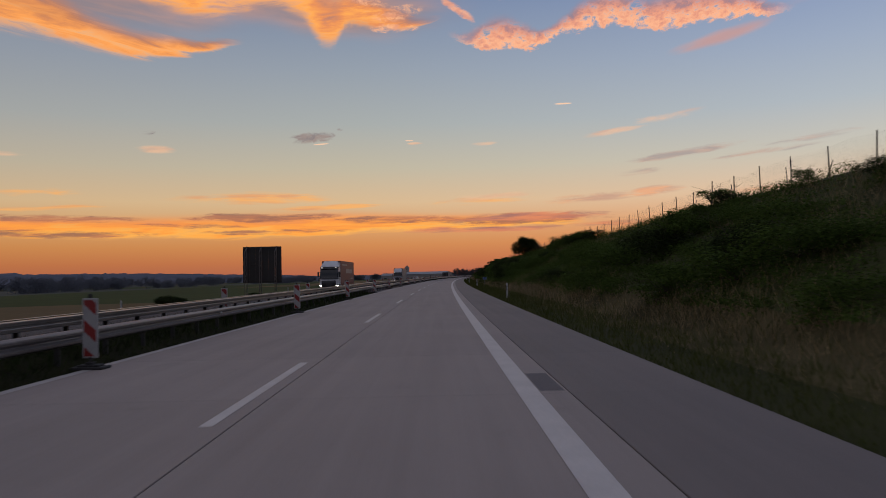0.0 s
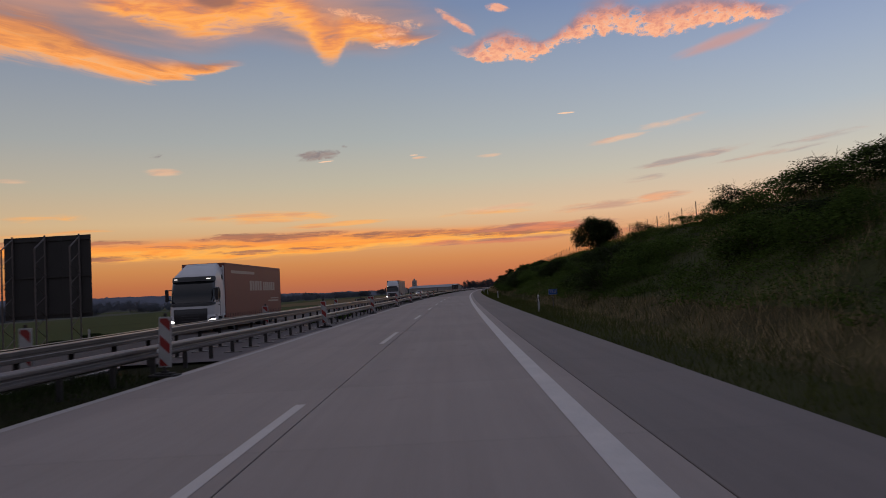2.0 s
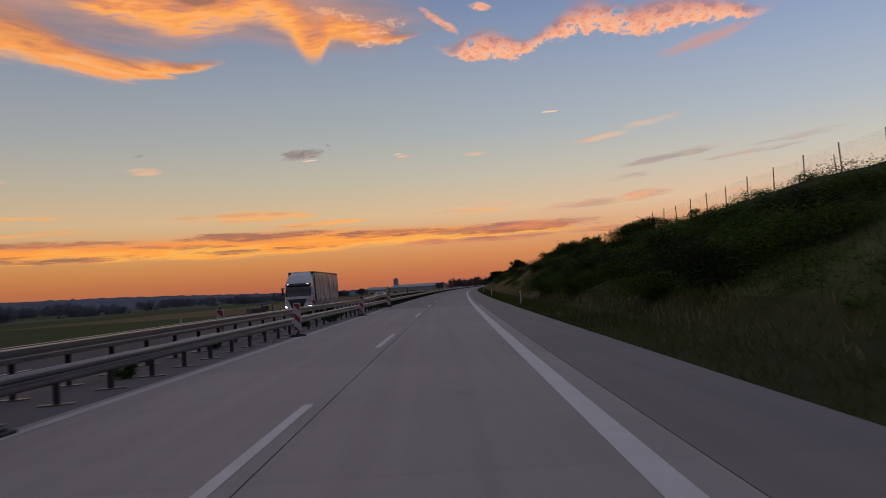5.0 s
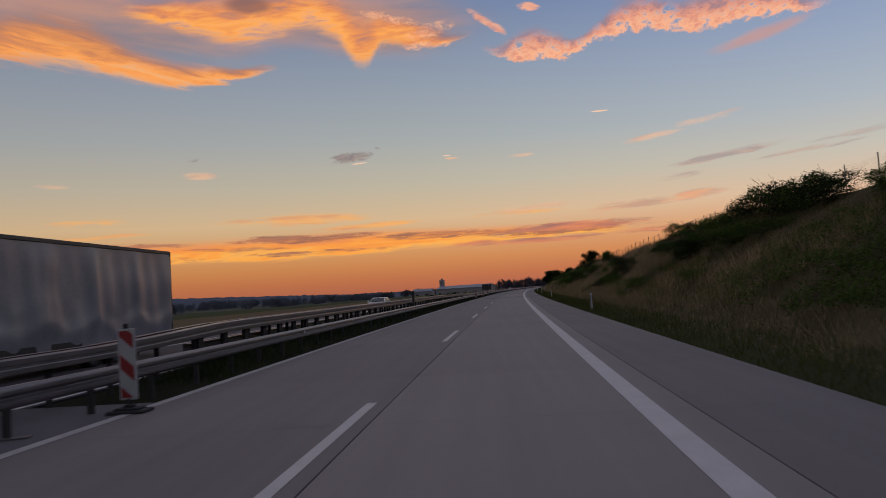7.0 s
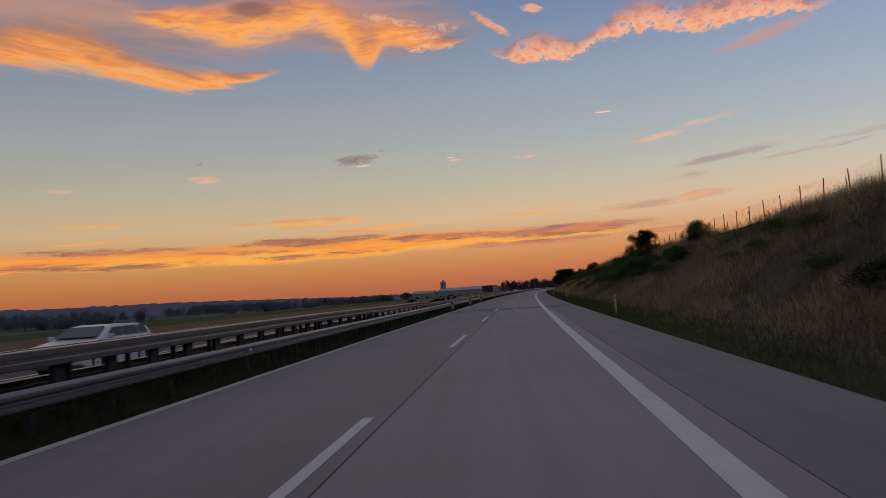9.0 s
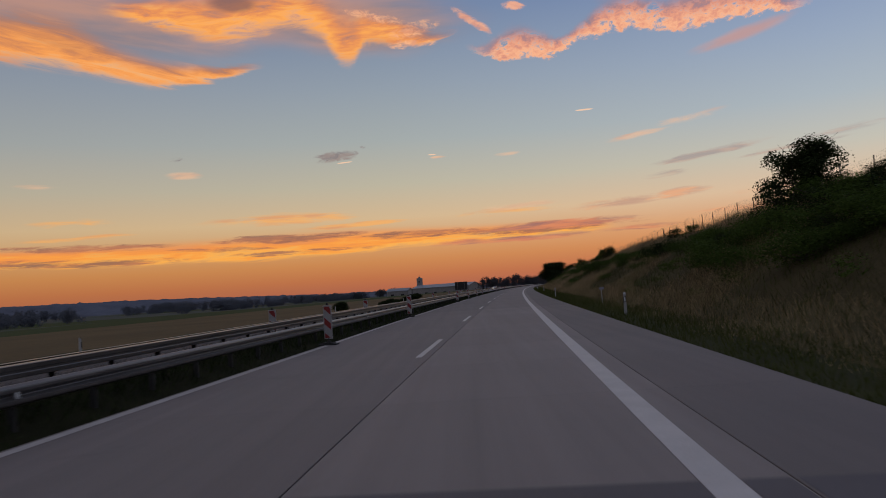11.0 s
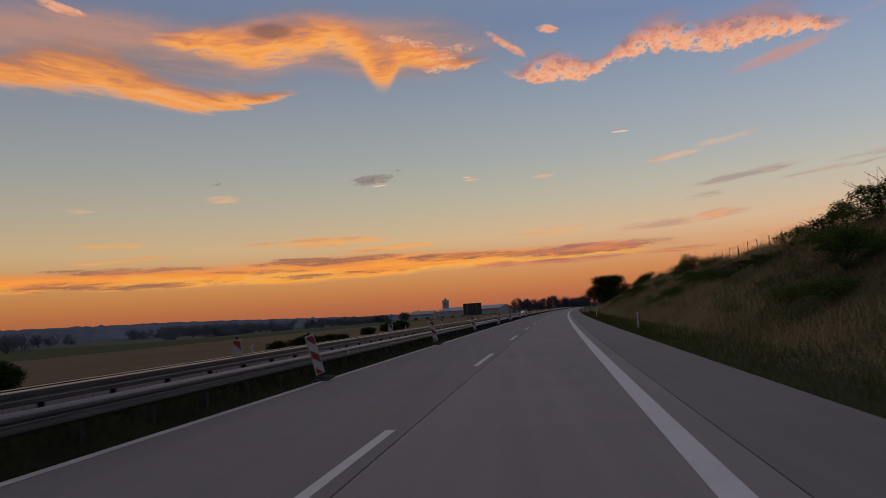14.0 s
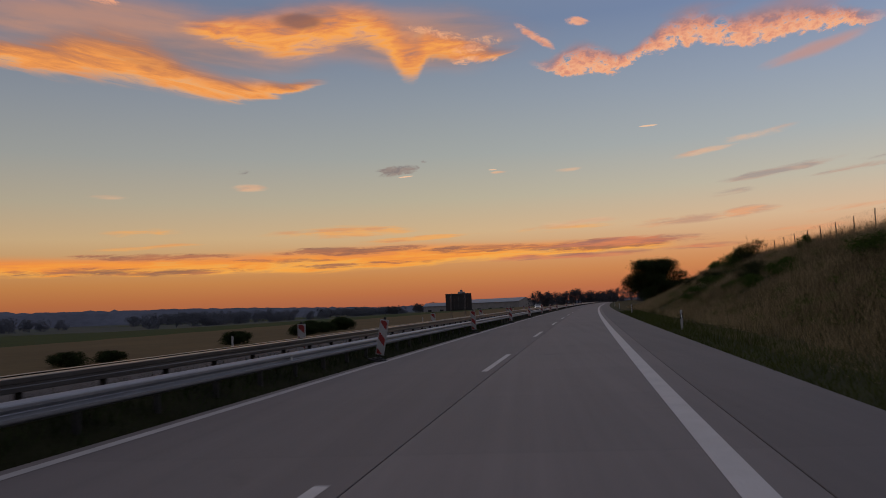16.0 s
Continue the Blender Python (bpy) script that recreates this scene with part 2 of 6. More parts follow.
sky = cloud(sky, [(2.0, 19.7, 2.1, 0.45, -36, 0.8), (5.1, 20.6, 1.3, 0.42, -8, 1.0), (-31.0, 22.0, 2.2, 0.40, -12, 1.1), (-35.5, 21.4, 0.9, 0.15, -10, 0.8)], 2.4, 2.0, 0.66, 2.2, 0.35, 0.7, srgb(250, 178, 138), srgb(222, 152, 126), (0.36, 0.58), 0.85, 0.6, -14, 26.6, (1.2, 0.5))
# low layered bands
sky = long_cloud(sky, [(-45, 2.7), (-30.7, 2.95), (-22.8, 2.7), (-14.0, 2.75), (-9.0, 2.85), (0.0, 3.1), (5.0, 3.3), (12.0, 3.5)],
                 [(-45, 4.7), (-30.0, 4.75), (-22.0, 4.9), (-16.0, 5.1), (-8.0, 5.35), (-1.0, 5.0), (5.0, 4.8), (12.0, 4.6)],
                 [(0.0, srgb(244, 176, 92)), (0.2, srgb(254, 178, 80)), (0.42, srgb(252, 158, 66)), (0.65, srgb(240, 146, 74)), (1.0, srgb(226, 150, 96))],
                 11.0, 2.8, 1.0, 3.4, 0.5, 2.0, 0.30, 0.45, 0.92, 0.64, 0.5)
sky = cloud(sky, [(-13.5, 5.95, 7.5, 0.6, 1, 0.75), (-7.5, 5.35, 5.5, 0.28, 2, 0.85), (-27.8, 6.1, 3.2, 0.40, 1, 0.7), (-27.5, 5.05, 4.6, 0.22, 3, 0.8), (4.0, 5.6, 6.0, 0.35, 1, 0.5)],
            8.0, 2.2, 0.62, 2.4, 0.40, 0.8, srgb(248, 174, 92), srgb(222, 150, 100), (0.38, 0.6), 0.72, 0.6, 1.0, 33.4, (2.0, 0.4))
sky = cloud(sky, [(-27.0, 4.35, 7.0, 0.32, 0, 1.0), (-13.0, 4.55, 7.0, 0.36, 0.5, 1.0), (-3.0, 4.3, 6.0, 0.40, 0.5, 1.0), (6.5, 4.15, 8.0, 0.48, 0, 0.9), (-29.0, 3.35, 9.0, 0.36, 0, 1.0), (-18.0, 3.9, 5.0, 0.22, 0, 0.9), (-12.0, 3.45, 6.5, 0.24, 0.5, 0.8), (4.0, 3.5, 7.0, 0.2, 0.5, 0.6)],
            9.0, 3.2, 0.66, 4.6, 0.6, 0.7, srgb(176, 112, 86), srgb(130, 94, 86), (0.35, 0.62), 0.82, 0.5, 1.0, 9.3, (4.0, 0.6))
sky = cloud(sky, [(7.5, 4.35, 8.0, 0.42, 0.5, 1.0), (4.0, 3.5, 9.0, 0.3, 0.5, 0.8), (13.0, 3.6, 5.0, 0.25, 1, 0.6)],
            9.0, 2.6, 0.64, 2.6, 0.45, 0.7, srgb(216, 134, 98), srgb(160, 112, 104), (0.38, 0.62), 0.85, 0.5, 1.0, 41.3, (2.5, 0.35))
# single wisps
sky = cloud(sky, [(-9.3, 10.45, 2.0, 0.5, 6, 1.0), (-20.8, 10.5, 1.0, 0.25, 0, 0.4), (-7.2, 11.1, 0.35, 0.16, 0, 0.6)], 2.4, 3.0, 0.62, 2.4, 0.4, 0.7, srgb(150, 134, 128), srgb(126, 116, 118), (0.4, 0.6), 0.85, 0.8, 5, 6.1, (1.0, 0.3))
sky = cloud(sky, [(18.5, 8.5, 5.2, 0.36, 7, 1.0), (23.5, 8.2, 4.4, 0.3, 4, 0.7), (15.4, 7.3, 2.4, 0.3, 4, 0.6), (27.0, 8.9, 4.0, 0.3, 5, 0.6)],
            7.0, 2.2, 0.64, 2.6, 0.45, 0.85, srgb(190, 150, 134), srgb(150, 134, 136), (0.40, 0.6), 0.6, 0.8, 6, 8.2, (3.0, 0.6))
sky = cloud(sky, [(16.3, 5.95, 2.4, 0.45, 3, 1.0), (12.0, 5.6, 4.6, 0.45, 4, 0.8), (23.0, 5.6, 4.2, 0.3, 3, 0.7), (20.0, 4.4, 5.0, 0.3, 2, 0.6)],
            7.0, 2.2, 0.64, 2.6, 0.45, 0.85, srgb(236, 156, 108), srgb(184, 138, 122), (0.40, 0.6), 0.6, 0.8, 4, 18.2, (3.0, 0.5))
sky = cloud(sky, [(13.8, 10.4, 3.0, 0.3, 7, 1.0), (17.3, 11.2, 3.6, 0.4, 7, 0.6), (3.8, 9.9, 1.4, 0.2, 3, 0.9), (-20.5, 9.35, 1.6, 0.38, 2, 0.8), (-30.0, 8.6, 2.0, 0.2, 0, 0.5), (4.5, 5.9, 3.6, 0.35, 2, 0.7), (-1.4, 10.0, 0.8, 0.12, 0, 0.8)],
            5.0, 1.8, 0.6, 2.0, 0.4, 0.8, srgb(240, 190, 150), srgb(222, 168, 136), (0.35, 0.6), 0.65, 0.4, 5, 3.9, (1.5, 0.3))
sky = cloud(sky, [(9.9, 12.62, 0.8, 0.07, 0, 1.4), (-8.6, 10.0, 0.7, 0.06, 5, 1.4), (-1.9, 10.25, 0.4, 0.05, 0, 1.3)], 5.0, 1.8, 0.6, 0.5, 0.4, 0.7, srgb(252, 214, 180), srgb(244, 200, 164), (0.35, 0.6), 0.9, 0.2, 2, 13.9)
below = W.step(-3.0, 0.0, el)
sky = W.mix(below, srgb(70, 62, 60), sky)
backdrop = wt.nodes.new("ShaderNodeBackground")
wt.links.new(sky, backdrop.inputs["Color"])
backdrop.inputs["Strength"].default_value = 1.0
final = wt.nodes.new("ShaderNodeOutputWorld")
wt.links.new(backdrop.outputs[0], final.inputs["Surface"])

# ---- materials ----
def material(name, base, spread=0.12, scale=2.0, fine=40.0, rough=0.8, metal=0.0, bump=0.15, tint=None, bump_scale=None, by_object=0.0, spec=0.5, by_island=0.0, through=0.0):
    """A surface of one base colour with stains, grain and fine relief at real size."""
    m = bpy.data.materials.new(name)
    m.use_nodes = True
    t = m.node_tree
    g = Graph(t)
    shader = t.nodes["Principled BSDF"]
    tc = t.nodes.new("ShaderNodeTexCoord").outputs["Object"]
    big, small = g.noise(tc, scale, 5.0, 0.6, 0.3), g.noise(tc, fine, 4.0, 0.65)
    k = g.math("ADD", g.math("MULTIPLY", big, 0.6), g.math("MULTIPLY", small, 0.4))
    if by_object:
        info = t.nodes.new("ShaderNodeObjectInfo").outputs["Random"]
        k = g.math("ADD", k, g.math("MULTIPLY", g.math("SUBTRACT", info, 0.5), by_object))
    if by_island:
        info = t.nodes.new("ShaderNodeNewGeometry").outputs["Random Per Island"]
        k = g.math("ADD", k, g.math("MULTIPLY", g.math("SUBTRACT", info, 0.5), by_island))
    lo = tuple(c * (1 - spread * 2) for c in base[:3]) + (1,)
    hi = tuple(min(1, c * (1 + spread * 2)) for c in (tint or base)[:3]) + (1,)
    colour = g.ramp(k, [(0.25, lo), (0.75, hi)], "LINEAR")
    g.put(colour, shader.inputs["Base Color"])
    if through:
        thin, both = t.nodes.new("ShaderNodeBsdfTranslucent"), t.nodes.new("ShaderNodeMixShader")
        g.put(colour, thin.inputs["Color"]), g.put(through, both.inputs[0])
        t.links.new(shader.outputs[0], both.inputs[1]), t.links.new(thin.outputs[0], both.inputs[2])
        t.links.new(both.outputs[0], t.nodes["Material Output"].inputs["Surface"])
    g.put(g.math("ADD", g.math("MULTIPLY", big, 0.2), rough - 0.1, clamp=True), shader.inputs["Roughness"])
    shader.inputs["Metallic"].default_value = metal
    shader.inputs["Specular IOR Level"].default_value = spec
    if bump:
        b = t.nodes.new("ShaderNodeBump")
        b.inputs["Strength"].default_value, b.inputs["Distance"].default_value = bump, 0.01
        g.put(g.noise(tc, bump_scale or fine, 4.0, 0.6), b.inputs["Height"])
        t.links.new(b.outputs[0], shader.inputs["Normal"])
    return m


def glowing(name, colour, strength):
    m = bpy.data.materials.new(name)
    m.use_nodes = True
    s = m.node_tree.nodes["Principled BSDF"]
    s.inputs["Base Color"].default_value = colour
    s.inputs["Emission Color"].default_value, s.inputs["Emission Strength"].default_value = colour, strength
    return m


def paving(name, base):
    """Broomed concrete: blotches, lengthways wear streaks, cross joints and fine grain."""
    m = bpy.data.materials.new(name)
    m.use_nodes = True
    t = m.node_tree
    g = Graph(t)
    shader = t.nodes["Principled BSDF"]
    tc = t.nodes.new("ShaderNodeTexCoord").outputs["Object"]
    sep = t.nodes.new("ShaderNodeSeparateXYZ")
    t.links.new(tc, sep.inputs[0])
    x, y = sep.outputs[0], sep.outputs[1]
    blotch = g.noise(tc, 0.22, 5.0, 0.62, 0.4)
    streak = g.noise(g.vec(x, g.math("MULTIPLY", y, 0.02)), 2.2, 5.0, 0.6)
    stain = g.step(0.62, 0.75, g.noise(tc, 0.9, 4.0, 0.6, 0.5))
    grain = g.noise(tc, 55.0, 4.0, 0.7)
    slab = g.math("FRACT", g.math("MULTIPLY", g.math("FLOOR", g.math("DIVIDE", y, 5.0)), 0.377))
    k = g.math("ADD", g.math("MULTIPLY", blotch, 0.34), g.math("MULTIPLY", streak, 0.34))
    k = g.math("ADD", k, g.math("ADD", g.math("MULTIPLY", grain, 0.26), g.math("MULTIPLY", slab, 0.06)))
    lo, hi = tuple(c * 0.72 for c in base) + (1,), tuple(c * 1.26 for c in base) + (1,)
    colour = g.ramp(k, [(0.28, lo), (0.72, hi)], "LINEAR")
    colour = g.mix(g.math("MULTIPLY", stain, 0.22), colour, tuple(c * 0.45 for c in base) + (1,))
    edge = g.math("ABSOLUTE", g.math("SUBTRACT", g.math("FRACT", g.math("DIVIDE", y, 5.0)), 0.5))
    colour = g.mix(g.math("MULTIPLY", g.math("GREATER_THAN", edge, 0.4985), 0.45), colour, (0.05, 0.045, 0.044, 1))
    g.put(colour, shader.inputs["Base Color"])
    g.put(g.math("ADD", g.math("MULTIPLY", blotch, 0.2), 0.62), shader.inputs["Roughness"])
    shader.inputs["Specular IOR Level"].default_value = 0.3
    b = t.nodes.new("ShaderNodeBump")
    b.inputs["Strength"].default_value, b.inputs["Distance"].default_value = 0.3, 0.006
    g.put(g.math("ADD", grain, g.noise(g.vec(g.math("MULTIPLY", x, 0.1), y), 90.0, 2.0, 0.5)), b.inputs["Height"])
    t.links.new(b.outputs[0], shader.inputs["Normal"])
    return m


CONCRETE = paving("concrete_road", (0.284, 0.239, 0.220))
# five darker copies of the concrete: the later exposure drop put into colour
CONCRETE_DIM_RIGHT = paving("dimmed_concrete_right_lane", (0.236, 0.198, 0.184))
CONCRETE_DIM_LEFT = paving("dimmed_concrete_left_lane", (0.186, 0.157, 0.148))
CONCRETE_DIMMER_LEFT = paving("dimmer_concrete_left_lane", (0.162, 0.137, 0.130))
CONCRETE_DIMMER_RIGHT = paving("dimmer_concrete_right_lane", (0.198, 0.167, 0.157))
SHOULDER_DIM = paving("dimmed_shoulder_concrete", (0.146, 0.122, 0.114))
PAINT_WORN = material("dirty_road_paint", (0.40, 0.365, 0.35), 0.18, 1.2, 20.0, 0.7, bump=0.2)
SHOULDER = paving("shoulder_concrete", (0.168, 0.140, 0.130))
ASPHALT = material("asphalt_patch", (0.115, 0.10, 0.104), 0.15, 0.6, 70.0, 0.75, bump=0.3, spec=0.3)
ASPHALT_FAR = material("dark_worn_asphalt", (0.066, 0.058, 0.060), 0.18, 0.5, 60.0, 0.85, bump=0.3, spec=0.2)
JOINT = material("joint_filler", (0.03, 0.027, 0.028), 0.2, 1.0, 30.0, 0.7)
PAINT = material("road_paint", (0.50, 0.46, 0.44), 0.10, 1.5, 25.0, 0.6, bump=0.2)
GRASS_GROUND = material("mown_grass_ground", (0.024, 0.028, 0.009), 0.22, 0.4, 14.0, 0.95, bump=0.4, tint=(0.042, 0.042, 0.014), spec=0.1)
SLOPE = material("slope_soil_under_shrubs", (0.028, 0.036, 0.012), 0.4, 0.35, 9.0, 0.95, bump=1.0, tint=(0.056, 0.060, 0.022), spec=0.1)
DRY_SLOPE = material("slope_of_dry_grass_litter", (0.026, 0.027, 0.010), 0.35, 0.16, 7.0, 0.95, bump=1.0, tint=(0.072, 0.056, 0.026), spec=0.05)
DRY_VERGE = material("verge_of_dry_grass_litter", (0.040, 0.040, 0.016), 0.3, 0.3, 9.0, 0.95, bump=0.8, tint=(0.088, 0.070, 0.034), spec=0.05)
# shade under the guard rails is put into this near-black turf colour
MEDIAN_SHADED = material("rail_shaded_median_turf", (0.010, 0.011, 0.005), 0.35, 0.8, 14.0, 0.95, bump=0.9, tint=(0.019, 0.019, 0.008), spec=0.05)
WHEAT = material("ripe_wheat_field", (0.122, 0.088, 0.046), 0.15, 0.06, 1.5, 0.95, bump=0.5, spec=0.05)
CROP = material("green_crop_field", (0.042, 0.058, 0.019), 0.2, 0.05, 1.2, 0.95, bump=0.5, spec=0.05)
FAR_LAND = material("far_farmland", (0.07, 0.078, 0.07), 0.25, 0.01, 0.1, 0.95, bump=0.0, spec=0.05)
STEEL = material("galvanised_steel", (0.122, 0.107, 0.103), 0.2, 1.2, 18.0, 0.36, 0.2, 0.05)
STEEL_DULL = material("dull_dark_steel", (0.090, 0.080, 0.077), 0.2, 1.2, 18.0, 0.36, 0.2, 0.05)
STEEL_FAR = material("pale_weathered_steel", (0.145, 0.129, 0.124), 0.2, 1.2, 18.0, 0.34, 0.2, 0.05)
STEEL_NEW = material("new_galvanised_steel", (0.30, 0.30, 0.32), 0.10, 1.0, 16.0, 0.45, 0.6, 0.06)
STEEL_DARK = material("weathered_steel_post", (0.05, 0.046, 0.044), 0.2, 2.0, 20.0, 0.7, 0.4, 0.15)
RUBBER = material("recycled_rubber", (0.03, 0.028, 0.028), 0.25, 6.0, 60.0, 0.85, bump=0.3)
WHITE_SHEET = material("white_reflective_sheet", (0.35, 0.345, 0.34), 0.10, 4.0, 50.0, 0.45, bump=0.05, by_object=0.2)
RED_SHEET = material("red_reflective_sheet", (0.24, 0.018, 0.015), 0.12, 4.0, 50.0, 0.45, bump=0.05)
POST_WHITE = material("white_plastic_post", (0.42, 0.41, 0.40), 0.10, 5.0, 40.0, 0.5, bump=0.08, by_object=0.2)
BLACK_PLASTIC = material("black_plastic", (0.012, 0.012, 0.012), 0.2, 5.0, 40.0, 0.5, bump=0.05)
REFLECTOR = material("glass_bead_reflector", (0.85, 0.86, 0.84), 0.05, 20.0, 90.0, 0.25, bump=0.05)
SIGN_BACK = material("dark_sign_back", (0.028, 0.026, 0.026), 0.2, 0.8, 10.0, 0.6, 0.0, 0.1)
FADED_BLUE = material("faded_sign_sheet", (0.30, 0.31, 0.42), 0.12, 4.0, 40.0, 0.5, bump=0.05)
SIGN_BLUE = material("blue_sign_sheet", (0.012, 0.075, 0.30), 0.1, 4.0, 40.0, 0.4, bump=0.05)
FENCE_WOOD = material("grey_fence_post_wood", (0.075, 0.065, 0.055), 0.25, 3.0, 40.0, 0.9, bump=0.4, by_object=0.3)
WIRE = material("fence_wire", (0.22, 0.21, 0.20), 0.1, 3.0, 20.0, 0.5, 0.6, 0.0)
BARK = material("bark", (0.055, 0.042, 0.032), 0.3, 4.0, 30.0, 0.95, bump=0.8)
LEAF = material("shrub_leaves", (0.034, 0.060, 0.012), 0.3, 0.25, 3.0, 0.85, bump=0.0, tint=(0.070, 0.110, 0.022), by_island=0.3, spec=0.06, through=0.4)
LEAF_DARK = material("dark_tree_leaves", (0.015, 0.025, 0.008), 0.35, 0.9, 6.0, 0.85, bump=0.0, tint=(0.028, 0.040, 0.013), by_island=0.35, spec=0.06, through=0.35)
DRY_GRASS = material("dry_standing_grass", (0.115, 0.090, 0.043), 0.3, 0.16, 2.0, 0.9, bump=0.0, tint=(0.36, 0.27, 0.150), by_island=0.3, spec=0.03, through=0.4)
VERGE_GRASS = material("mown_verge_grass", (0.042, 0.060, 0.013), 0.25, 0.25, 5.0, 0.9, bump=0.0, tint=(0.078, 0.088, 0.025), by_island=0.12, spec=0.05, through=0.4)
GREEN_GRASS = material("green_slope_grass", (0.024, 0.036, 0.008), 0.3, 0.3, 5.0, 0.9, bump=0.0, tint=(0.054, 0.064, 0.017), by_island=0.4, spec=0.05, through=0.4)
# far tree leaves made pale and bluish: distance haze painted into the colour
FAR_TREES_HAZED = material("haze_tinted_tree_foliage", (0.125, 0.138, 0.165), 0.12, 0.03, 0.3, 1.0, bump=0.0, by_island=0.05, spec=0.0, through=0.5)
# grove's dark leaf colour, lifted and greyed to hold the haze before it
GROVE_LEAF_HAZED = material("haze_greyed_grove_foliage", (0.070, 0.074, 0.082), 0.2, 0.1, 0.8, 0.95, bump=0.0, by_island=0.15, spec=0.0, through=0.45)
# blue-grey of the wooded hills is air haze put into their base colour
HILLS_HAZED = material("haze_tinted_wooded_hills", (0.125, 0.135, 0.17), 0.2, 0.004, 0.05, 1.0, bump=0.0, spec=0.0)


# ---- building helpers ----
def part(name, bm, mat, parent, label=""):
    me = bpy.data.meshes.new(name)
    bm.to_mesh(me)
    bm.free()
    for m in mat if isinstance(mat, (list, tuple)) else (mat,):
        me.materials.append(m)
    ob = new(name, me)
    ob.parent = parent
    if label:
        ob["label"] = label
    return ob


def solid(name, bm, mat, label, category, group="", kind=""):
    return tagged(part(name, bm, mat, None), label, category, group, kind)


def root(name, label, category, group="", kind=""):
    return tagged(new(name), label, category, group, kind)


def box(bm, x0, x1, y0, y1, z0, z1, bevel=0.0, m=None, mat=0):
    made = bmesh.ops.create_cube(bm, size=1.0)["verts"]
    for v in made:
        v.co = Vector(((x0 + x1) / 2 + v.co.x * (x1 - x0), (y0 + y1) / 2 + v.co.y * (y1 - y0), (z0 + z1) / 2 + v.co.z * (z1 - z0)))
    faces = {f for v in made for f in v.link_faces}
    for f in faces:
        f.material_index = mat
    if bevel:
        edges = list({e for v in made for e in v.link_edges})
        r = bmesh.ops.bevel(bm, geom=edges, offset=bevel, segments=2, affect="EDGES", profile=0.5)
        made = list({v for f in r["faces"] for v in f.verts} | {v for v in made if v.is_valid})
    if m is not None:
        bmesh.ops.transform(bm, matrix=m, verts=[v for v in made if v.is_valid])
    return made


def tube(bm, a, b, r0, r1=None, sides=8):
    a, b = Vector(a), Vector(b)
    r1 = r0 if r1 is None else r1
    d = (b - a).normalized()
    u = d.orthogonal().normalized()
    v = d.cross(u)
    rings = []
    for p, r in ((a, r0), (b, r1)):
        rings.append([bm.verts.new(p + (u * math.cos(k * math.tau / sides) + v * math.sin(k * math.tau / sides)) * r) for k in range(sides)])
    for k in range(sides):
        bm.faces.new((rings[0][k], rings[0][(k + 1) % sides], rings[1][(k + 1) % sides], rings[1][k]))
    bm.faces.new(rings[1]), bm.faces.new(rings[0][::-1])


def sweep(bm, stations, profile, closed=False, smooth_faces=True):
    """A cross section of (x, z) points drawn along the road."""
    last = None
    for s in stations:
        ring = [bm.verts.new(road(s, x, z)) for x, z in profile]
        if last:
            n = len(ring)
            for k in range(n if closed else n - 1):
                f = bm.faces.new((last[k], last[(k + 1) % n], ring[(k + 1) % n], ring[k]))
                f.smooth = smooth_faces
        last = ring


def spans(a, b, step):
    n = max(1, round((b - a) / step))
    return [a + (b - a) * i / n for i in range(n + 1)]


def mesh_of(name, verts, faces, mats, indices=None):
    me = bpy.data.meshes.new(name)
    me.from_pydata(verts, [], faces)
    for m in mats:
        me.materials.append(m)
    if indices is not None:
        me.polygons.foreach_set("material_index", indices)
    me.update()
    return me

# ---- the land: one sheet ----
def bank(s):
    """How high the cutting stands beside the road."""
    return (1.0 - 0.05 * smooth(395, 430, s) - 0.83 * smooth(545, 640, s)) * (1.0 + 0.05 * noise.noise((s * 0.018, 3.1, 0)) + 0.02 * math.sin(s * 0.05))


def opposite_fall(x):
    """The opposite carriageway drains away from the median."""
    return -0.075 - 0.0227 * (-10.4 - x)


def land(s, x):
    if x > 3.2:
        foot = 5.6 + 0.7 * noise.noise((s * 0.03, 1.7, 0))
        h = bank(s)
        z = -0.06 + 0.10 * smooth(3.2, foot, x)
        u = min(max((x - foot) / (14.4 - foot), 0.0), 1.0)
        z += 5.05 * h * (u * 0.93 + 0.07 * smooth(0, 1, u))
        z += 0.25 * smooth(14.4, 17.0, x) * h
        rough = smooth(foot - 0.5, foot + 1.5, x) * (1 - smooth(60, 200, x))
        z += rough * (0.22 * noise.noise((s * 0.35, x * 0.4, 0)) + 0.10 * noise.noise((s * 1.1, x * 1.1, 4)))
        return z - 4.0 * smooth(25, 400, x) * (1 - h) if x > 25 else z
    if x > -10.35:
        turf = 1 - smooth(66, 74, s) * (1 - smooth(216, 224, s))
        return -0.06 - 0.05 * smooth(-9.6, -10.35, x) + 0.26 * turf * smooth(-7.9, -8.7, x) * smooth(-10.34, -10.1, x)
    if x > -20.65:
        return opposite_fall(x) - 0.07
    d = -20.65 - x
    z = -0.36 - 0.59 * smooth(0.6, 5.0, d)
    for a, b, drop in ((5, 60, 0.55), (60, 150, 1.5), (150, 260, 2.0), (260, 520, 1.6), (520, 950, 1.6)):
        z -= drop * min(max((d - a) / (b - a), 0.0), 1.0)
    return z + 0.08 * noise.noise((s * 0.2, x * 0.2, 2)) * smooth(1, 4, d)


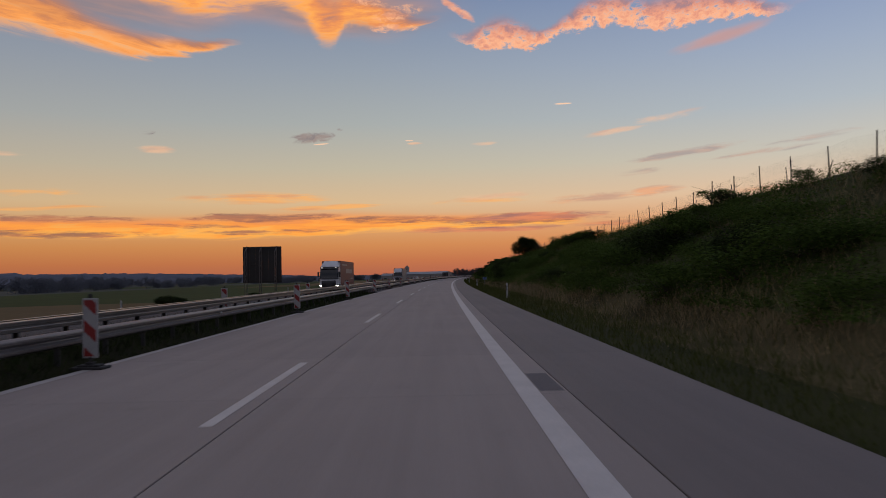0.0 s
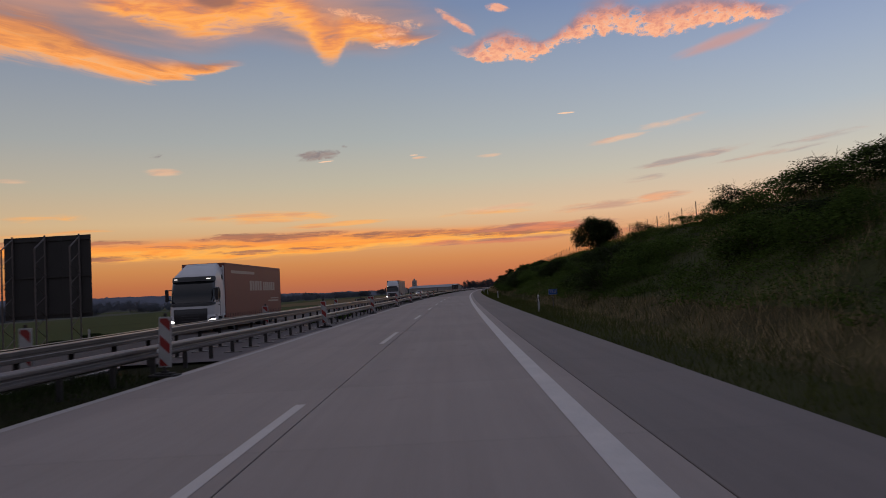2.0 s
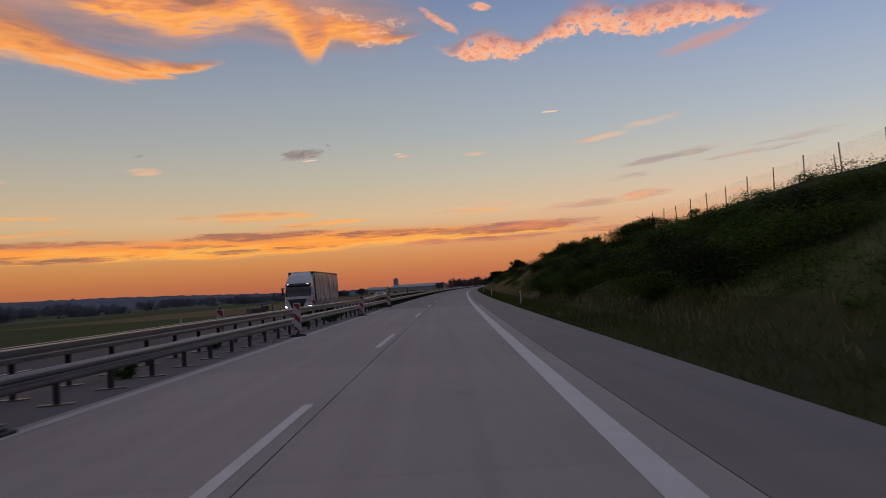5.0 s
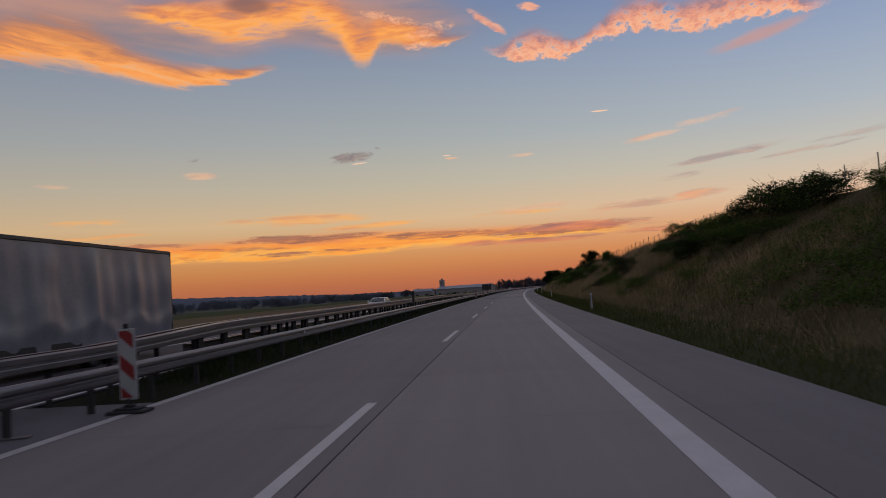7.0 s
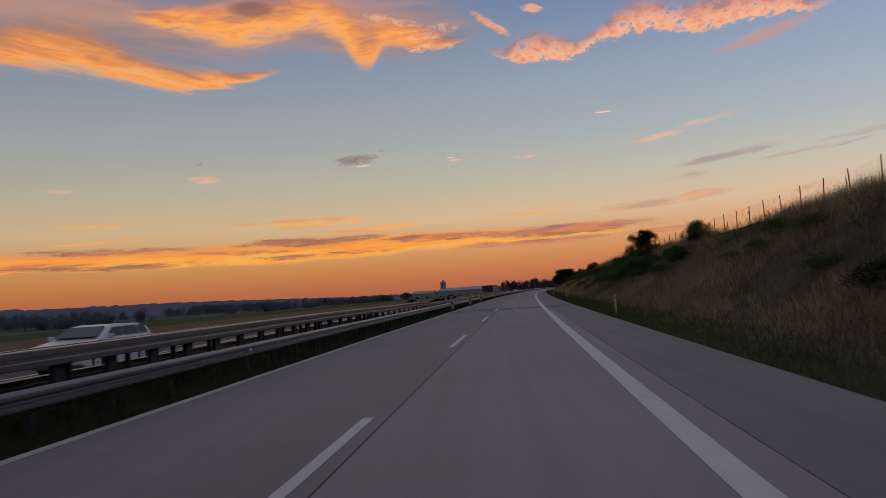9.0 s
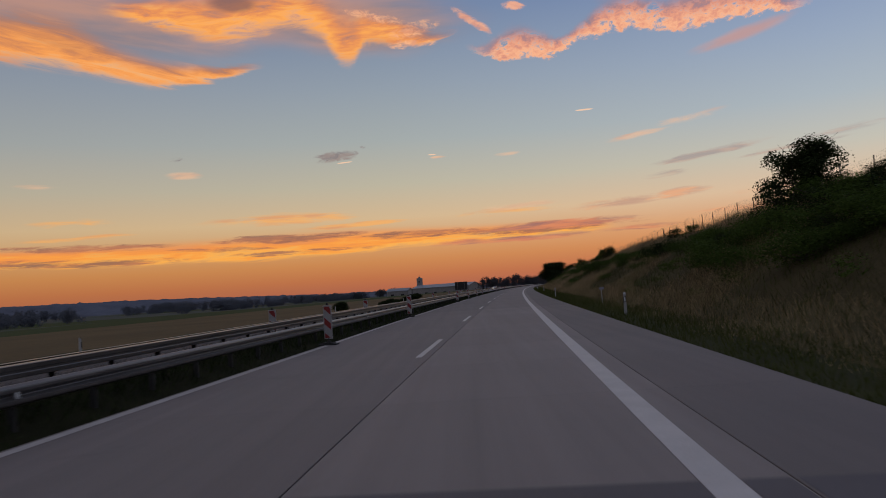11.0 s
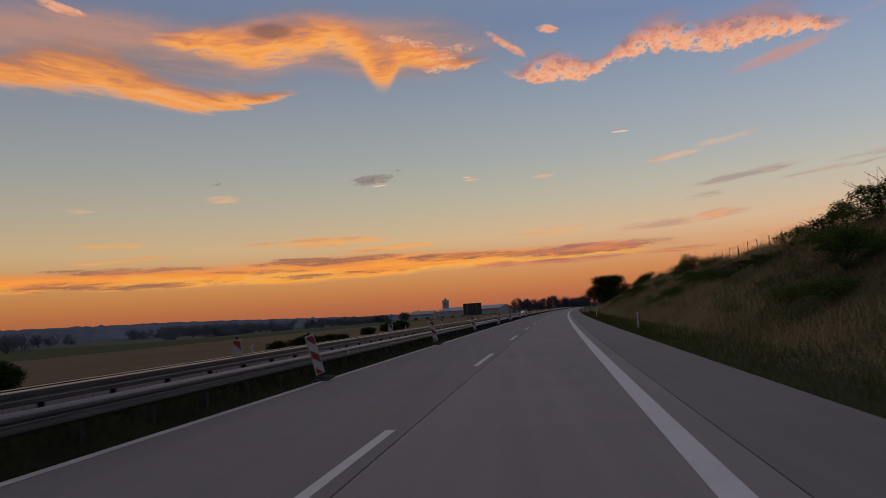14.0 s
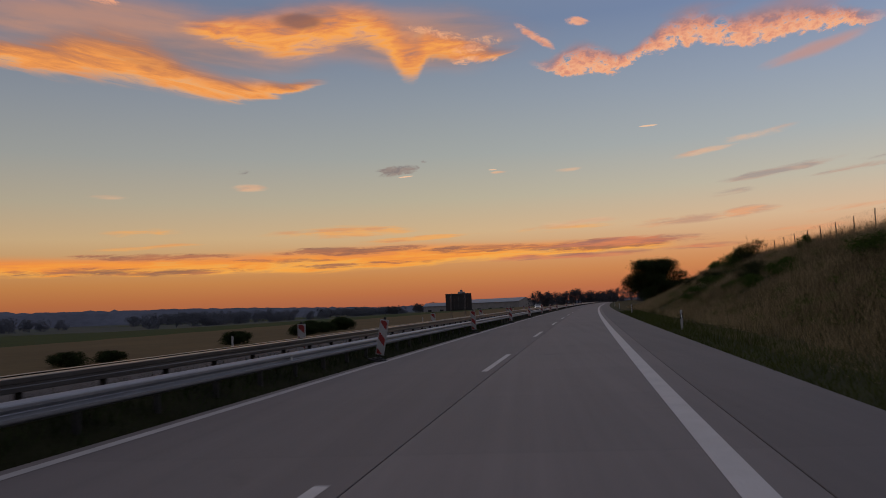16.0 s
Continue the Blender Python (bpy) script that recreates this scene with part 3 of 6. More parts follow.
land_x = [-4200, -3200, -2400, -1700, -1200, -900, -700, -520, -400, -300, -230, -175, -125, -82, -72, -56, -46, -39, -34, -31, -29, -27.5, -26, -24.6, -23.4, -22.2, -21.3, -20.7,
          -20.6, -10.4, -10.3, -10.1, -9.4, -8.7, -8.3, -7.9, -7.7, -7.6, 2.4, 2.55, 3.2, 4.0, 4.8, 5.4, 6.0, 6.7, 7.5, 8.3, 9.1, 9.9, 10.7, 11.5, 12.3, 13.1, 13.8, 14.4, 15.2, 16.5, 19, 24, 35, 60, 110, 200, 400, 800, 1600, 2800, 4200]
land_s = spans(-380, -40, 40) + spans(-36, 660, 4) + spans(680, 1400, 30) + spans(1450, 4500, 150)
verts = [road(s, x, land(s, x)) for s in land_s for x in land_x]
faces, kinds = [], []
nx = len(land_x)
for i in range(len(land_s) - 1):
    for j in range(nx - 1):
        faces.append((i * nx + j, i * nx + j + 1, (i + 1) * nx + j + 1, (i + 1) * nx + j))
        x, s = (land_x[j] + land_x[j + 1]) / 2, land_s[i]
        if x > 6.4:
            kinds.append((6 if s + 14 * noise.noise((s * 0.06, x * 0.3, 3)) > 214 else 1) if x < 40 else 2)
        elif x > 3.7:
            kinds.append(0 if 130 < s < 212 else 7)
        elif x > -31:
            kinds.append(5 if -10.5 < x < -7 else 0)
        elif x > -82:
            kinds.append(2 if s > 335 or s < 92 or (s > 265 and x < -42) else 3)
        elif x > -175:
            kinds.append(3)
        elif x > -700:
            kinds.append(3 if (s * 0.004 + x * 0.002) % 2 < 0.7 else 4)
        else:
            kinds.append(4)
me = mesh_of("ground", verts, faces, [GRASS_GROUND, SLOPE, WHEAT, CROP, FAR_LAND, MEDIAN_SHADED, DRY_SLOPE, DRY_VERGE], kinds)
for p in me.polygons:
    p.use_smooth = True
tagged(new("ground", me), "open farmland with grass verges and a planted cutting slope", "ground", kind="structure")


# ---- carriageways ----
def slab_strip(bm, s0, s1, x0, x1, z=0.0, step=4.0, depth=0.3):
    sweep(bm, spans(s0, s1, step), [(x0, z - depth), (x0, z - 0.006), (x0 + 0.005, z), (x1 - 0.005, z), (x1, z - 0.006), (x1, z - depth)], smooth_faces=False)


ROAD_A, ROAD_B = -60.0, 1500.0
road_ob = root("road", "pale worn concrete motorway carriageway with painted lines", "road", kind="structure")
for x0, x1, mat, nm in ((-7.66, -3.469, CONCRETE, "lane_slab"), (-3.451, 0.542, CONCRETE, "lane_slab"), (0.554, 2.52, SHOULDER, "shoulder_slab")):
    bm = bmesh.new()
    slab_strip(bm, ROAD_A, 204.0, x0, x1)
    part(nm, bm, mat, road_ob, "grey concrete shoulder" if mat is SHOULDER else "")
    # from s 204 and again from 366, dimmer light is painted into the slabs
    for s0, s1, lanes in ((204.0, 366.0, (CONCRETE_DIM_LEFT, CONCRETE_DIM_RIGHT, SHOULDER)), (366.0, ROAD_B, (CONCRETE_DIMMER_LEFT, CONCRETE_DIMMER_RIGHT, SHOULDER_DIM))):
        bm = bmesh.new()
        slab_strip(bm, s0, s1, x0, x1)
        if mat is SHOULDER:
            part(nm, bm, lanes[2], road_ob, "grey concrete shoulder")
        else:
            part(nm, bm, lanes[0] if x0 < -5 else lanes[1], road_ob, "concrete lane with a dimmer exposure put into its colour")
bm = bmesh.new()
for x in (-3.46, 0.548):
    sweep(bm, spans(ROAD_A, ROAD_B, 6), [(x - 0.02, -0.015), (x + 0.02, -0.015)])
part("joint_seal", bm, JOINT, road_ob, "dark lengthways joint seal")
bm = bmesh.new()
sweep(bm, spans(ROAD_A, ROAD_B, 4), [(-0.15, 0.004), (0.15, 0.004)])
part("edge_line", bm, PAINT, road_ob, "wide white painted edge line")
bm = bmesh.new()
prev = None
for s in spans(ROAD_A, ROAD_B, 4):
    x = -7.58 + 0.20 * smooth(66, 82, s) * (1 - smooth(185, 222, s)) + 0.10 * smooth(285, 310, s) * (1 - smooth(335, 355, s)) + 0.22 * smooth(425, 462, s)
    ring = [bm.verts.new(road(s, x - 0.095, 0.004)), bm.verts.new(road(s, x + 0.095, 0.004))]
    if prev:
        bm.faces.new((prev[0], prev[1], ring[1], ring[0]))
    prev = ring
part("edge_line", bm, PAINT_WORN, road_ob, "narrow dirty white painted edge line")
DASHES = [8.2 + 18 * k for k in range(-3, 7)] + [132.3, 148.4, 164.5, 185.5, 205.7, 224.3, 242.4, 260.4, 278.4, 296.3, 314.2, 332.2, 350.1, 367.9, 386.8, 404.4, 422.1, 439.9, 457.8, 475.2] + [493.2 + 18 * k for k in range(30)]
for s in DASHES:
    bm = bmesh.new()
    sweep(bm, spans(s, s + 6.0, 3), [(-3.81, 0.004), (-3.66, 0.004)])
    part("lane_dash", bm, PAINT, road_ob)
bm = bmesh.new()
for x0, x1 in ((-7.38, -3.50), (-3.43, -0.16), (0.16, 0.52), (0.58, 2.46)):
    sweep(bm, [314.6, 317.5, 320.3], [(x0, 0.0035), (x1, 0.0035)])
part("repair_patch", bm, ASPHALT, road_ob, "darker resurfaced band across the lanes")
bm = bmesh.new()
sweep(bm, [314.9, 317, 319.2], [(-2.31, 0.006), (-2.25, 0.006)])
sweep(bm, [314.5, 314.62], [(-2.25, 0.006), (-1.85, 0.006)])
sweep(bm, [319.4, 319.5], [(-2.25, 0.006), (-1.95, 0.006)])
part("survey_mark", bm, PAINT, road_ob, "thin white sprayed survey mark")
bm = bmesh.new()
sweep(bm, [10.2, 11.0, 12.0], [(0.17, 0.0035), (0.50, 0.0035)])
sweep(bm, [98.3, 98.55], [(0.17, 0.0035), (0.53, 0.0035)])
part("repair_patch", bm, ASPHALT, road_ob, "small dark repair")

far_road = root("opposite_road", "grey carriageway of the opposite direction with white lines", "road", kind="structure")
bm = bmesh.new()
sweep(bm, spans(ROAD_A, ROAD_B, 4), [(x, opposite_fall(x) - d) for x, d in ((-20.6, 0.3), (-20.6, 0.006), (-20.595, 0.0), (-10.405, 0.0), (-10.4, 0.006), (-10.4, 0.3))], smooth_faces=False)
part("carriageway", bm, ASPHALT_FAR, far_road)
for x, w in ((-10.62, 0.08), (-18.10, 0.15)):
    bm = bmesh.new()
    sweep(bm, spans(ROAD_A, ROAD_B, 6), [(x - w, opposite_fall(x - w) + 0.004), (x + w, opposite_fall(x + w) + 0.004)])
    part("edge_line", bm, PAINT, far_road)
for k in range(45):
    bm = bmesh.new()
    sweep(bm, spans(-20 + 18 * k, -14 + 18 * k, 3), [(-14.43, opposite_fall(-14.43) + 0.004), (-14.28, opposite_fall(-14.28) + 0.004)])
    part("lane_dash", bm, PAINT, far_road)
bm = bmesh.new()
slab_strip(bm, 77, 213, -10.38, -7.68, -0.004)
tagged(part("median_crossing", bm, ASPHALT, None), "paved crossing between the carriageways under the rails", "median", kind="structure")

# ---- guard rails ----
def beam_profile(x, top, facing, tall=0.31, boxed=False):
    """The folded section of a guard rail; facing 1 bulges to the right."""
    d = 0.083 * facing
    if boxed:
        pts = [(-1.8, 0.0), (0.8, -0.004), (1.0, -0.018), (1.0, -0.11), (0.93, -0.13), (0.93, -0.18), (1.0, -0.20), (1.0, -0.292), (0.8, -0.306), (-1.8, -0.31)]
    else:
        pts = [(0.10, 0.0), (0.30, -0.004), (0.92, -0.040), (1.0, -0.060), (1.0, -0.100), (0.30, -0.142), (0.24, -0.155), (0.30, -0.168), (1.0, -0.212), (1.0, -0.250), (0.92, -0.270), (0.30, -0.306), (0.10, -0.31)]
    pts = [(a, b * tall / 0.31) for a, b in pts]
    front = [(x + d * a, top + b) for a, b in pts]
    back = [(x + d * a - 0.006 * facing, top + b) for a, b in reversed(pts)]
    return front + back


def guard_rail(label, lanes, post_x, top, s0, s1, gap, first, last, mats=(STEEL, STEEL_DARK), tall=lambda s: 0.30, boxed=False):
    rail = root("guard_rail", label, "guard rail")
    for x, facing in lanes:
        joints = spans(s0, s1, 24)
        for a, b in zip(joints, joints[1:]):
            bm = bmesh.new()
            prev = None
            for q in spans(a, b + 0.12, 2):
                ring = [bm.verts.new(road(q, px, pz)) for px, pz in beam_profile(x, top(q), facing, tall(q), boxed)]
                if prev:
                    for k in range(len(ring)):
                        bm.faces.new((prev[k], prev[(k + 1) % len(ring)], ring[(k + 1) % len(ring)], ring[k]))
                prev = ring
            part("beam", bm, mats[0], rail)
    bm = bmesh.new()
    box(bm, -0.05, 0.05, -0.028, -0.022, -0.8, 0.60)
    box(bm, -0.05, -0.044, -0.028, 0.03, -0.8, 0.60)
    box(bm, 0.044, 0.05, -0.028, 0.03, -0.8, 0.60)
    lo, hi = min(x for x, f in lanes) - post_x, max(x for x, f in lanes) - post_x
    box(bm, min(lo, 0) - 0.01, max(hi, 0) + 0.01, -0.04, 0.04, 0.44, 0.54)
    me = bpy.data.meshes.new("post")
    bm.to_mesh(me)
    bm.free()
    me.materials.append(mats[1])
    s = first
    while s < last:
        p = new("post", me)
        p.parent, p.matrix_basis = rail, at_road(s, post_x, top(s) - 0.65)
        s += gap
    rest_v, rest_f = [], []
    src_v, src_f = [v.co.copy() for v in me.vertices], [tuple(f.vertices) for f in me.polygons]
    while s < s1:
        m, o = at_road(s, post_x, top(s) - 0.65), len(rest_v)
        rest_v += [m @ v for v in src_v]
        rest_f += [tuple(i + o for i in f) for f in src_f]
        s += gap
    if rest_f:
        ob = new("far_post", mesh_of("far_post", rest_v, rest_f, [mats[1]]))
        ob.parent = rail
        tagged(ob, kind="stuff")
    return rail


NEAR_X, FAR_X, BACK_X = -8.18, -9.49, -10.02


def near_top(s):
    return 0.69 - 0.05 * smooth(70, 84, s) * (1 - smooth(120, 190, s)) - 0.02 * smooth(440, 462, s)


def far_top(s):
    return 0.85 + 0.075 * smooth(66, 84, s) + 0.185 * smooth(214, 222, s) - 0.07 * smooth(285, 306, s) - 0.22 * smooth(314.5, 320, s)


def far_tall(s):
    return 0.22 + 0.04 * smooth(66, 84, s) + 0.04 * smooth(214, 222, s) - 0.08 * smooth(314.5, 320, s)


far_lanes = [(FAR_X, 1), (BACK_X, -1)]
guard_rail("weathered steel guard rail along the median", [(NEAR_X, 1)], NEAR_X - 0.08, near_top, -40, 317.9, 2.0, -6.0, 318)
guard_rail("dull dark steel guard rail along the median", [(NEAR_X, 1)], NEAR_X - 0.08, near_top, 318, 462, 2.0, 320, 462, (STEEL_DULL, STEEL_DARK))
guard_rail("shiny newer steel guard rail along the median", [(NEAR_X, 1)], NEAR_X - 0.08, near_top, 462.1, 1400, 2.0, 462.5, 560, (STEEL_NEW, STEEL_DARK))
guard_rail("double sided weathered steel guard rail in the median", far_lanes, FAR_X - 0.10, far_top, -40, 318, 2.0, -5.0, 318, tall=far_tall, boxed=True, mats=(STEEL_FAR, STEEL_DARK))
guard_rail("double sided dull steel guard rail in the median", far_lanes, FAR_X - 0.10, far_top, 318.2, 1400, 2.0, 319, 560, (STEEL_DULL, STEEL_DARK), far_tall, True)
guard_rail("low steel guard rail below the raised median rail", [(BACK_X, -1)], FAR_X - 0.10, lambda s: 0.62, 219.5, 300, 2.0, 999, 560, (STEEL_DULL, STEEL_DARK), lambda s: 0.34, True)
bm = bmesh.new()
box(bm, -0.05, 0.05, -0.17, 0.17, 0.0, 0.42, 0.01)
spacer = solid("rail_spacer", bm, STEEL_DARK, "dark steel spacer block between the median rails", "spacer", "spacer blocks of the raised median rail")
spacer.matrix_basis = at_road(219.4, FAR_X - 0.12, 0.50)
for k in range(1, 48):
    copy_thing(spacer, at_road(219.4 + 1.7 * k, FAR_X - 0.12, 0.50))
bm = bmesh.new()
box(bm, -0.012, 0.012, -0.03, 0.03, 0.0, 0.07, 0.006)
box(bm, -0.03, 0.03, -0.008, 0.008, -0.02, 0.06, 0.003)
rr = solid("rail_reflector", bm, REFLECTOR, "small white reflector clipped to the guard rail", "reflector", "reflectors on the guard rail")
rr.matrix_basis = at_road(-1.1, NEAR_X + 0.075, near_top(-1.1) - 0.17)
for k in range(1, 24):
    copy_thing(rr, at_road(-1.1 + 25 * k, NEAR_X + 0.075, near_top(-1.1 + 25 * k) - 0.17))


# ---- striped beacons ----
def stripes(bm, x0, x1, z0, z1, y, up):
    """Slanting bars clipped to the panel."""
    w, pitch = x1 - x0, 0.50
    z = z0 - 0.75
    while z < z1:
        poly = [(x0, z + w * max(up, 0)), (x1, z + w * max(-up, 0)), (x1, z + 0.22 + w * max(-up, 0)), (x0, z + 0.22 + w * max(up, 0))]
        for lim, sign in ((z0, 1), (z1, -1)):
            out = []
            for (ax, azz), (bx, bzz) in zip(poly, poly[1:] + poly[:1]):
                ina, inb = (azz - lim) * sign >= 0, (bzz - lim) * sign >= 0
                if ina:
                    out.append((ax, azz))
                if ina != inb:
                    u = (lim - azz) / (bzz - azz)
                    out.append((ax + u * (bx - ax), lim))
            poly = out
            if not poly:
                break
        if len(poly) >= 3:
            front = [bm.verts.new((a, y, b)) for a, b in poly]
            back = [bm.verts.new((a, y + 0.004, b)) for a, b in poly]
            bm.faces.new(front)
            for k in range(len(poly)):
                bm.faces.new((front[k], back[k], back[(k + 1) % len(poly)], front[(k + 1) % len(poly)]))
        z += pitch


def foot_plate(name, parent, label, category, group):
    bm = bmesh.new()
    box(bm, -0.30, 0.30, -0.20, 0.20, 0.0, 0.05, 0.015)
    box(bm, -0.20, 0.20, -0.13, 0.13, 0.05, 0.085, 0.012)
    box(bm, -0.07, 0.07, -0.07, 0.07, 0.085, 0.13, 0.012)
    if parent:
        return part(name, bm, RUBBER, parent, label)
    return solid(name, bm, RUBBER, label, category, group)


def beacon():
    b = root("traffic_beacon", "red and white striped traffic beacon on a black rubber foot", "beacon", "beacons along the median edge")
    foot_plate("rubber_foot", b, "black rubber foot", "", "")
    bm = bmesh.new()
    box(bm, -0.14, 0.14, -0.02, 0.02, 0.20, 1.30, 0.012)
    part("panel", bm, WHITE_SHEET, b, "white sheeted panel")
    bm = bmesh.new()
    stripes(bm, -0.108, 0.108, 0.235, 1.265, -0.025, 0.95)
    stripes(bm, -0.108, 0.108, 0.235, 1.265, 0.021, -0.95)
    part("stripe", bm, RED_SHEET, b, "red slanting stripes")
    bm = bmesh.new()
    tube(bm, (0, 0, 0.08), (0, 0, 0.22), 0.03)
    part("stem", bm, STEEL_DARK, b)
    bm = bmesh.new()
    box(bm, -0.035, 0.035, -0.018, 0.018, 1.30, 1.38, 0.01)
    part("handle", bm, BLACK_PLASTIC, b)
    return b


first = beacon()
first.matrix_basis = at_road(13.9, -7.60)
for s, x, lean, turn in ((34.5, -7.72, 0, 4), (53.4, -7.78, 1, -3), (73.5, -7.80, -2, 2), (94.0, -7.90, 2, -12), (113.4, -7.78, 1, -4), (133.6, -7.75, 0, 2), (153.2, -7.7, -1, 0), (172.6, -7.63, 0, 3), (192.8, -7.63, -1, -5), (211.9, -7.57, 1, 1),
                         (321.2, -7.70, 1, 5), (338.7, -7.48, 0, -2), (360.2, -7.68, 0, 6), (399.9, -7.73, -1, 10), (419.6, -7.63, 16, 48), (438.9, -7.56, 13, 46), (459.4, -7.74, 13, 36), (479.7, -7.62, -11, -8), (500.4, -7.7, 2, 4), (521, -7.7, -2, 0), (541, -7.7, 1, 0), (561, -7.7, 0, 0), (581, -7.7, 2, 0),
                         (601, -7.7, 0, 0), (641, -7.7, 0, 0), (681, -7.7, 0, 0)):
    m = at_road(s, x, 0.0, turn) @ Matrix.Rotation(radians(-lean), 4, "Y")
    c = copy_thing(first, m)
    if lean >= 3 or lean <= -5:
        c["label"] = "leaning red and white striped traffic beacon on a rubber foot"
lone = foot_plate("beacon_foot", None, "black rubber beacon foot without its panel", "beacon foot", "")
lone.matrix_basis = at_road(380.3, -7.75, 0, 8)
for s in (36.4, 56.6, 76.7, 96.6, 117.0, 137.0, 157.0, 176.0, 195.2, 320.9, 344.5, 362.9, 383.1, 402.2, 422.9, 443.4, 462.2, 482.9, 504.5, 525, 546, 567):
    c = copy_thing(first, at_road(s - (3.8 if s < 300 else 2.2), -10.5, opposite_fall(-10.5), 178 + (s * 7) % 9 - 4))
    c["group"] = "beacons along the opposite carriageway"


# ---- delineator posts and kilometre signs ----
def delineator():
    p = root("delineator_post", "white plastic roadside post with a black band and reflector", "delineator", "roadside posts every fifty metres")
    bm = bmesh.new()
    prof = [(-0.06, -0.05), (0.06, -0.05), (0.045, 0.03), (0.0, 0.06), (-0.045, 0.03)]
    lo = [bm.verts.new((x, y, -0.1)) for x, y in prof]
    hi = [bm.verts.new((x, y, 0.98 + 0.6 * (y + 0.05) + 0.18 * (x + 0.06))) for x, y in prof]
    for k in range(5):
        bm.faces.new((lo[k], lo[(k + 1) % 5], hi[(k + 1) % 5], hi[k]))
    bm.faces.new(hi)
    part("body", bm, POST_WHITE, p)
    bm = bmesh.new()
    for y in (-0.056,):
        v = [bm.verts.new(c) for c in ((-0.062, y, 0.60), (0.062, y, 0.66), (0.062, y, 0.90), (-0.062, y, 0.84))]
        w = [bm.verts.new((c.co.x * 0.9, 0.0, c.co.z)) for c in v]
        bm.faces.new(v)
        for k in range(4):
            bm.faces.new((v[k], w[k], w[(k + 1) % 4], v[(k + 1) % 4]))
    part("band", bm, BLACK_PLASTIC, p, "slanting black band")
    bm = bmesh.new()
    box(bm, -0.028, 0.028, -0.066, -0.056, 0.66, 0.84, 0.004)
    part("reflector", bm, REFLECTOR, p, "white rectangular reflector")
    return p


d0 = delineator()
d0.matrix_basis = at_road(51.2, 3.36, -0.10)
for s, x, turn in ((2.0, 3.35, 2), (100.6, 3.31, -3), (149.8, 3.3, 2), (198.5, 3.3, 4), (246.1, 3.2, 0), (297.0, 3.3, -2), (347.2, 3.42, 3), (396.4, 3.2, -5), (447.7, 3.65, 2), (496.4, 3.4, -3), (546.5, 3.6, 1), (596.4, 3.7, 0), (646.4, 3.7, 2)):
    copy_thing(d0, at_road(s, x, -0.10, turn))
for k in range(14):
    q = 47.6 + 50 * k if k != 2 else 132.3
    c = copy_thing(d0, at_road(q, -21.4, land(q, -21.4) - 0.26, 180))
    c["group"] = "roadside posts of the opposite side"


def km_sign(s, x, text, size=1.0, label="small blue kilometre sign on a grey pole", pole=STEEL, face=SIGN_BLUE, flat=1.0, wide=1.0):
    g = root("kilometre_sign", label, "road sign")
    g.matrix_basis = at_road(s, x, land(s, x), 6) @ Matrix.Scale(size, 4)
    bm = bmesh.new()
    tube(bm, (0, 0, -0.2), (0, 0, 1.24), 0.03)
    part("pole", bm, pole, g)
    bm = bmesh.new()
    box(bm, -0.27 * wide, 0.27 * wide, -0.045, -0.033, 1.22 - 0.34 * flat, 1.22, 0.004)
    plate = part("plate", bm, face, g, "blue plate")
    bm = bmesh.new()
    for z0, z1 in ((1.228 - 0.34 * flat, 1.238 - 0.34 * flat), (1.202, 1.212)):
        box(bm, -0.26 * wide, 0.26 * wide, -0.050, -0.045, z0, z1)
    for x0, x1 in ((-0.26, -0.25), (0.25, 0.26)):
        box(bm, x0 * wide, x1 * wide, -0.050, -0.045, 1.238 - 0.34 * flat, 1.202)
    part("border", bm, WHITE_SHEET, plate)
    cu = bpy.data.curves.new("number", "FONT")
    cu.body, cu.size, cu.align_x, cu.align_y, cu.extrude = text, 0.24, "CENTER", "CENTER", 0.002
    cu.materials.append(WHITE_SHEET)
    t = new("number", cu)
    t.parent, t.matrix_basis = plate, Matrix.Translation((0, -0.049, 1.05)) @ Matrix.Rotation(radians(90), 4, "X")


km_sign(103.0, 4.45, "73,5")
km_sign(363.6, 4.4, "", 0.85, "small pale weathered plate sign on a thin white pole", POST_WHITE, FADED_BLUE, 0.5, 0.66)

# base plates under the rail posts of the paved crossing
plates = root("anchor_plates", "steel anchor plates of the rail posts on the paved crossing", "anchor plate")
bm = bmesh.new()
box(bm, -0.28, 0.28, -0.10, 0.10, 0.0, 0.018, 0.006)
pl = bpy.data.meshes.new("plate")
bm.to_mesh(pl)
bm.free()
pl.materials.append(STEEL)
for k in range(66):
    for x, first_s in ((NEAR_X - 0.08, 80), (FAR_X - 0.10, 79)):
        q = new("plate", pl)
        q.parent, q.matrix_basis = plates, at_road(first_s + 2 * k, x, 0.0, 20)

# slim dark marker on the rail
mk = root("rail_marker", "slim dark marker board on a post behind the guard rail", "marker")
mk.matrix_basis = at_road(258.4, -9.1, -0.06)
bm = bmesh.new()
box(bm, -0.09, 0.09, -0.012, 0.012, 0.95, 1.78, 0.006)
part("board", bm, SIGN_BACK, mk)
bm = bmesh.new()
tube(bm, (0, 0.03, -0.2), (0, 0.03, 1.7), 0.025)
part("pole", bm, STEEL_DARK, mk)

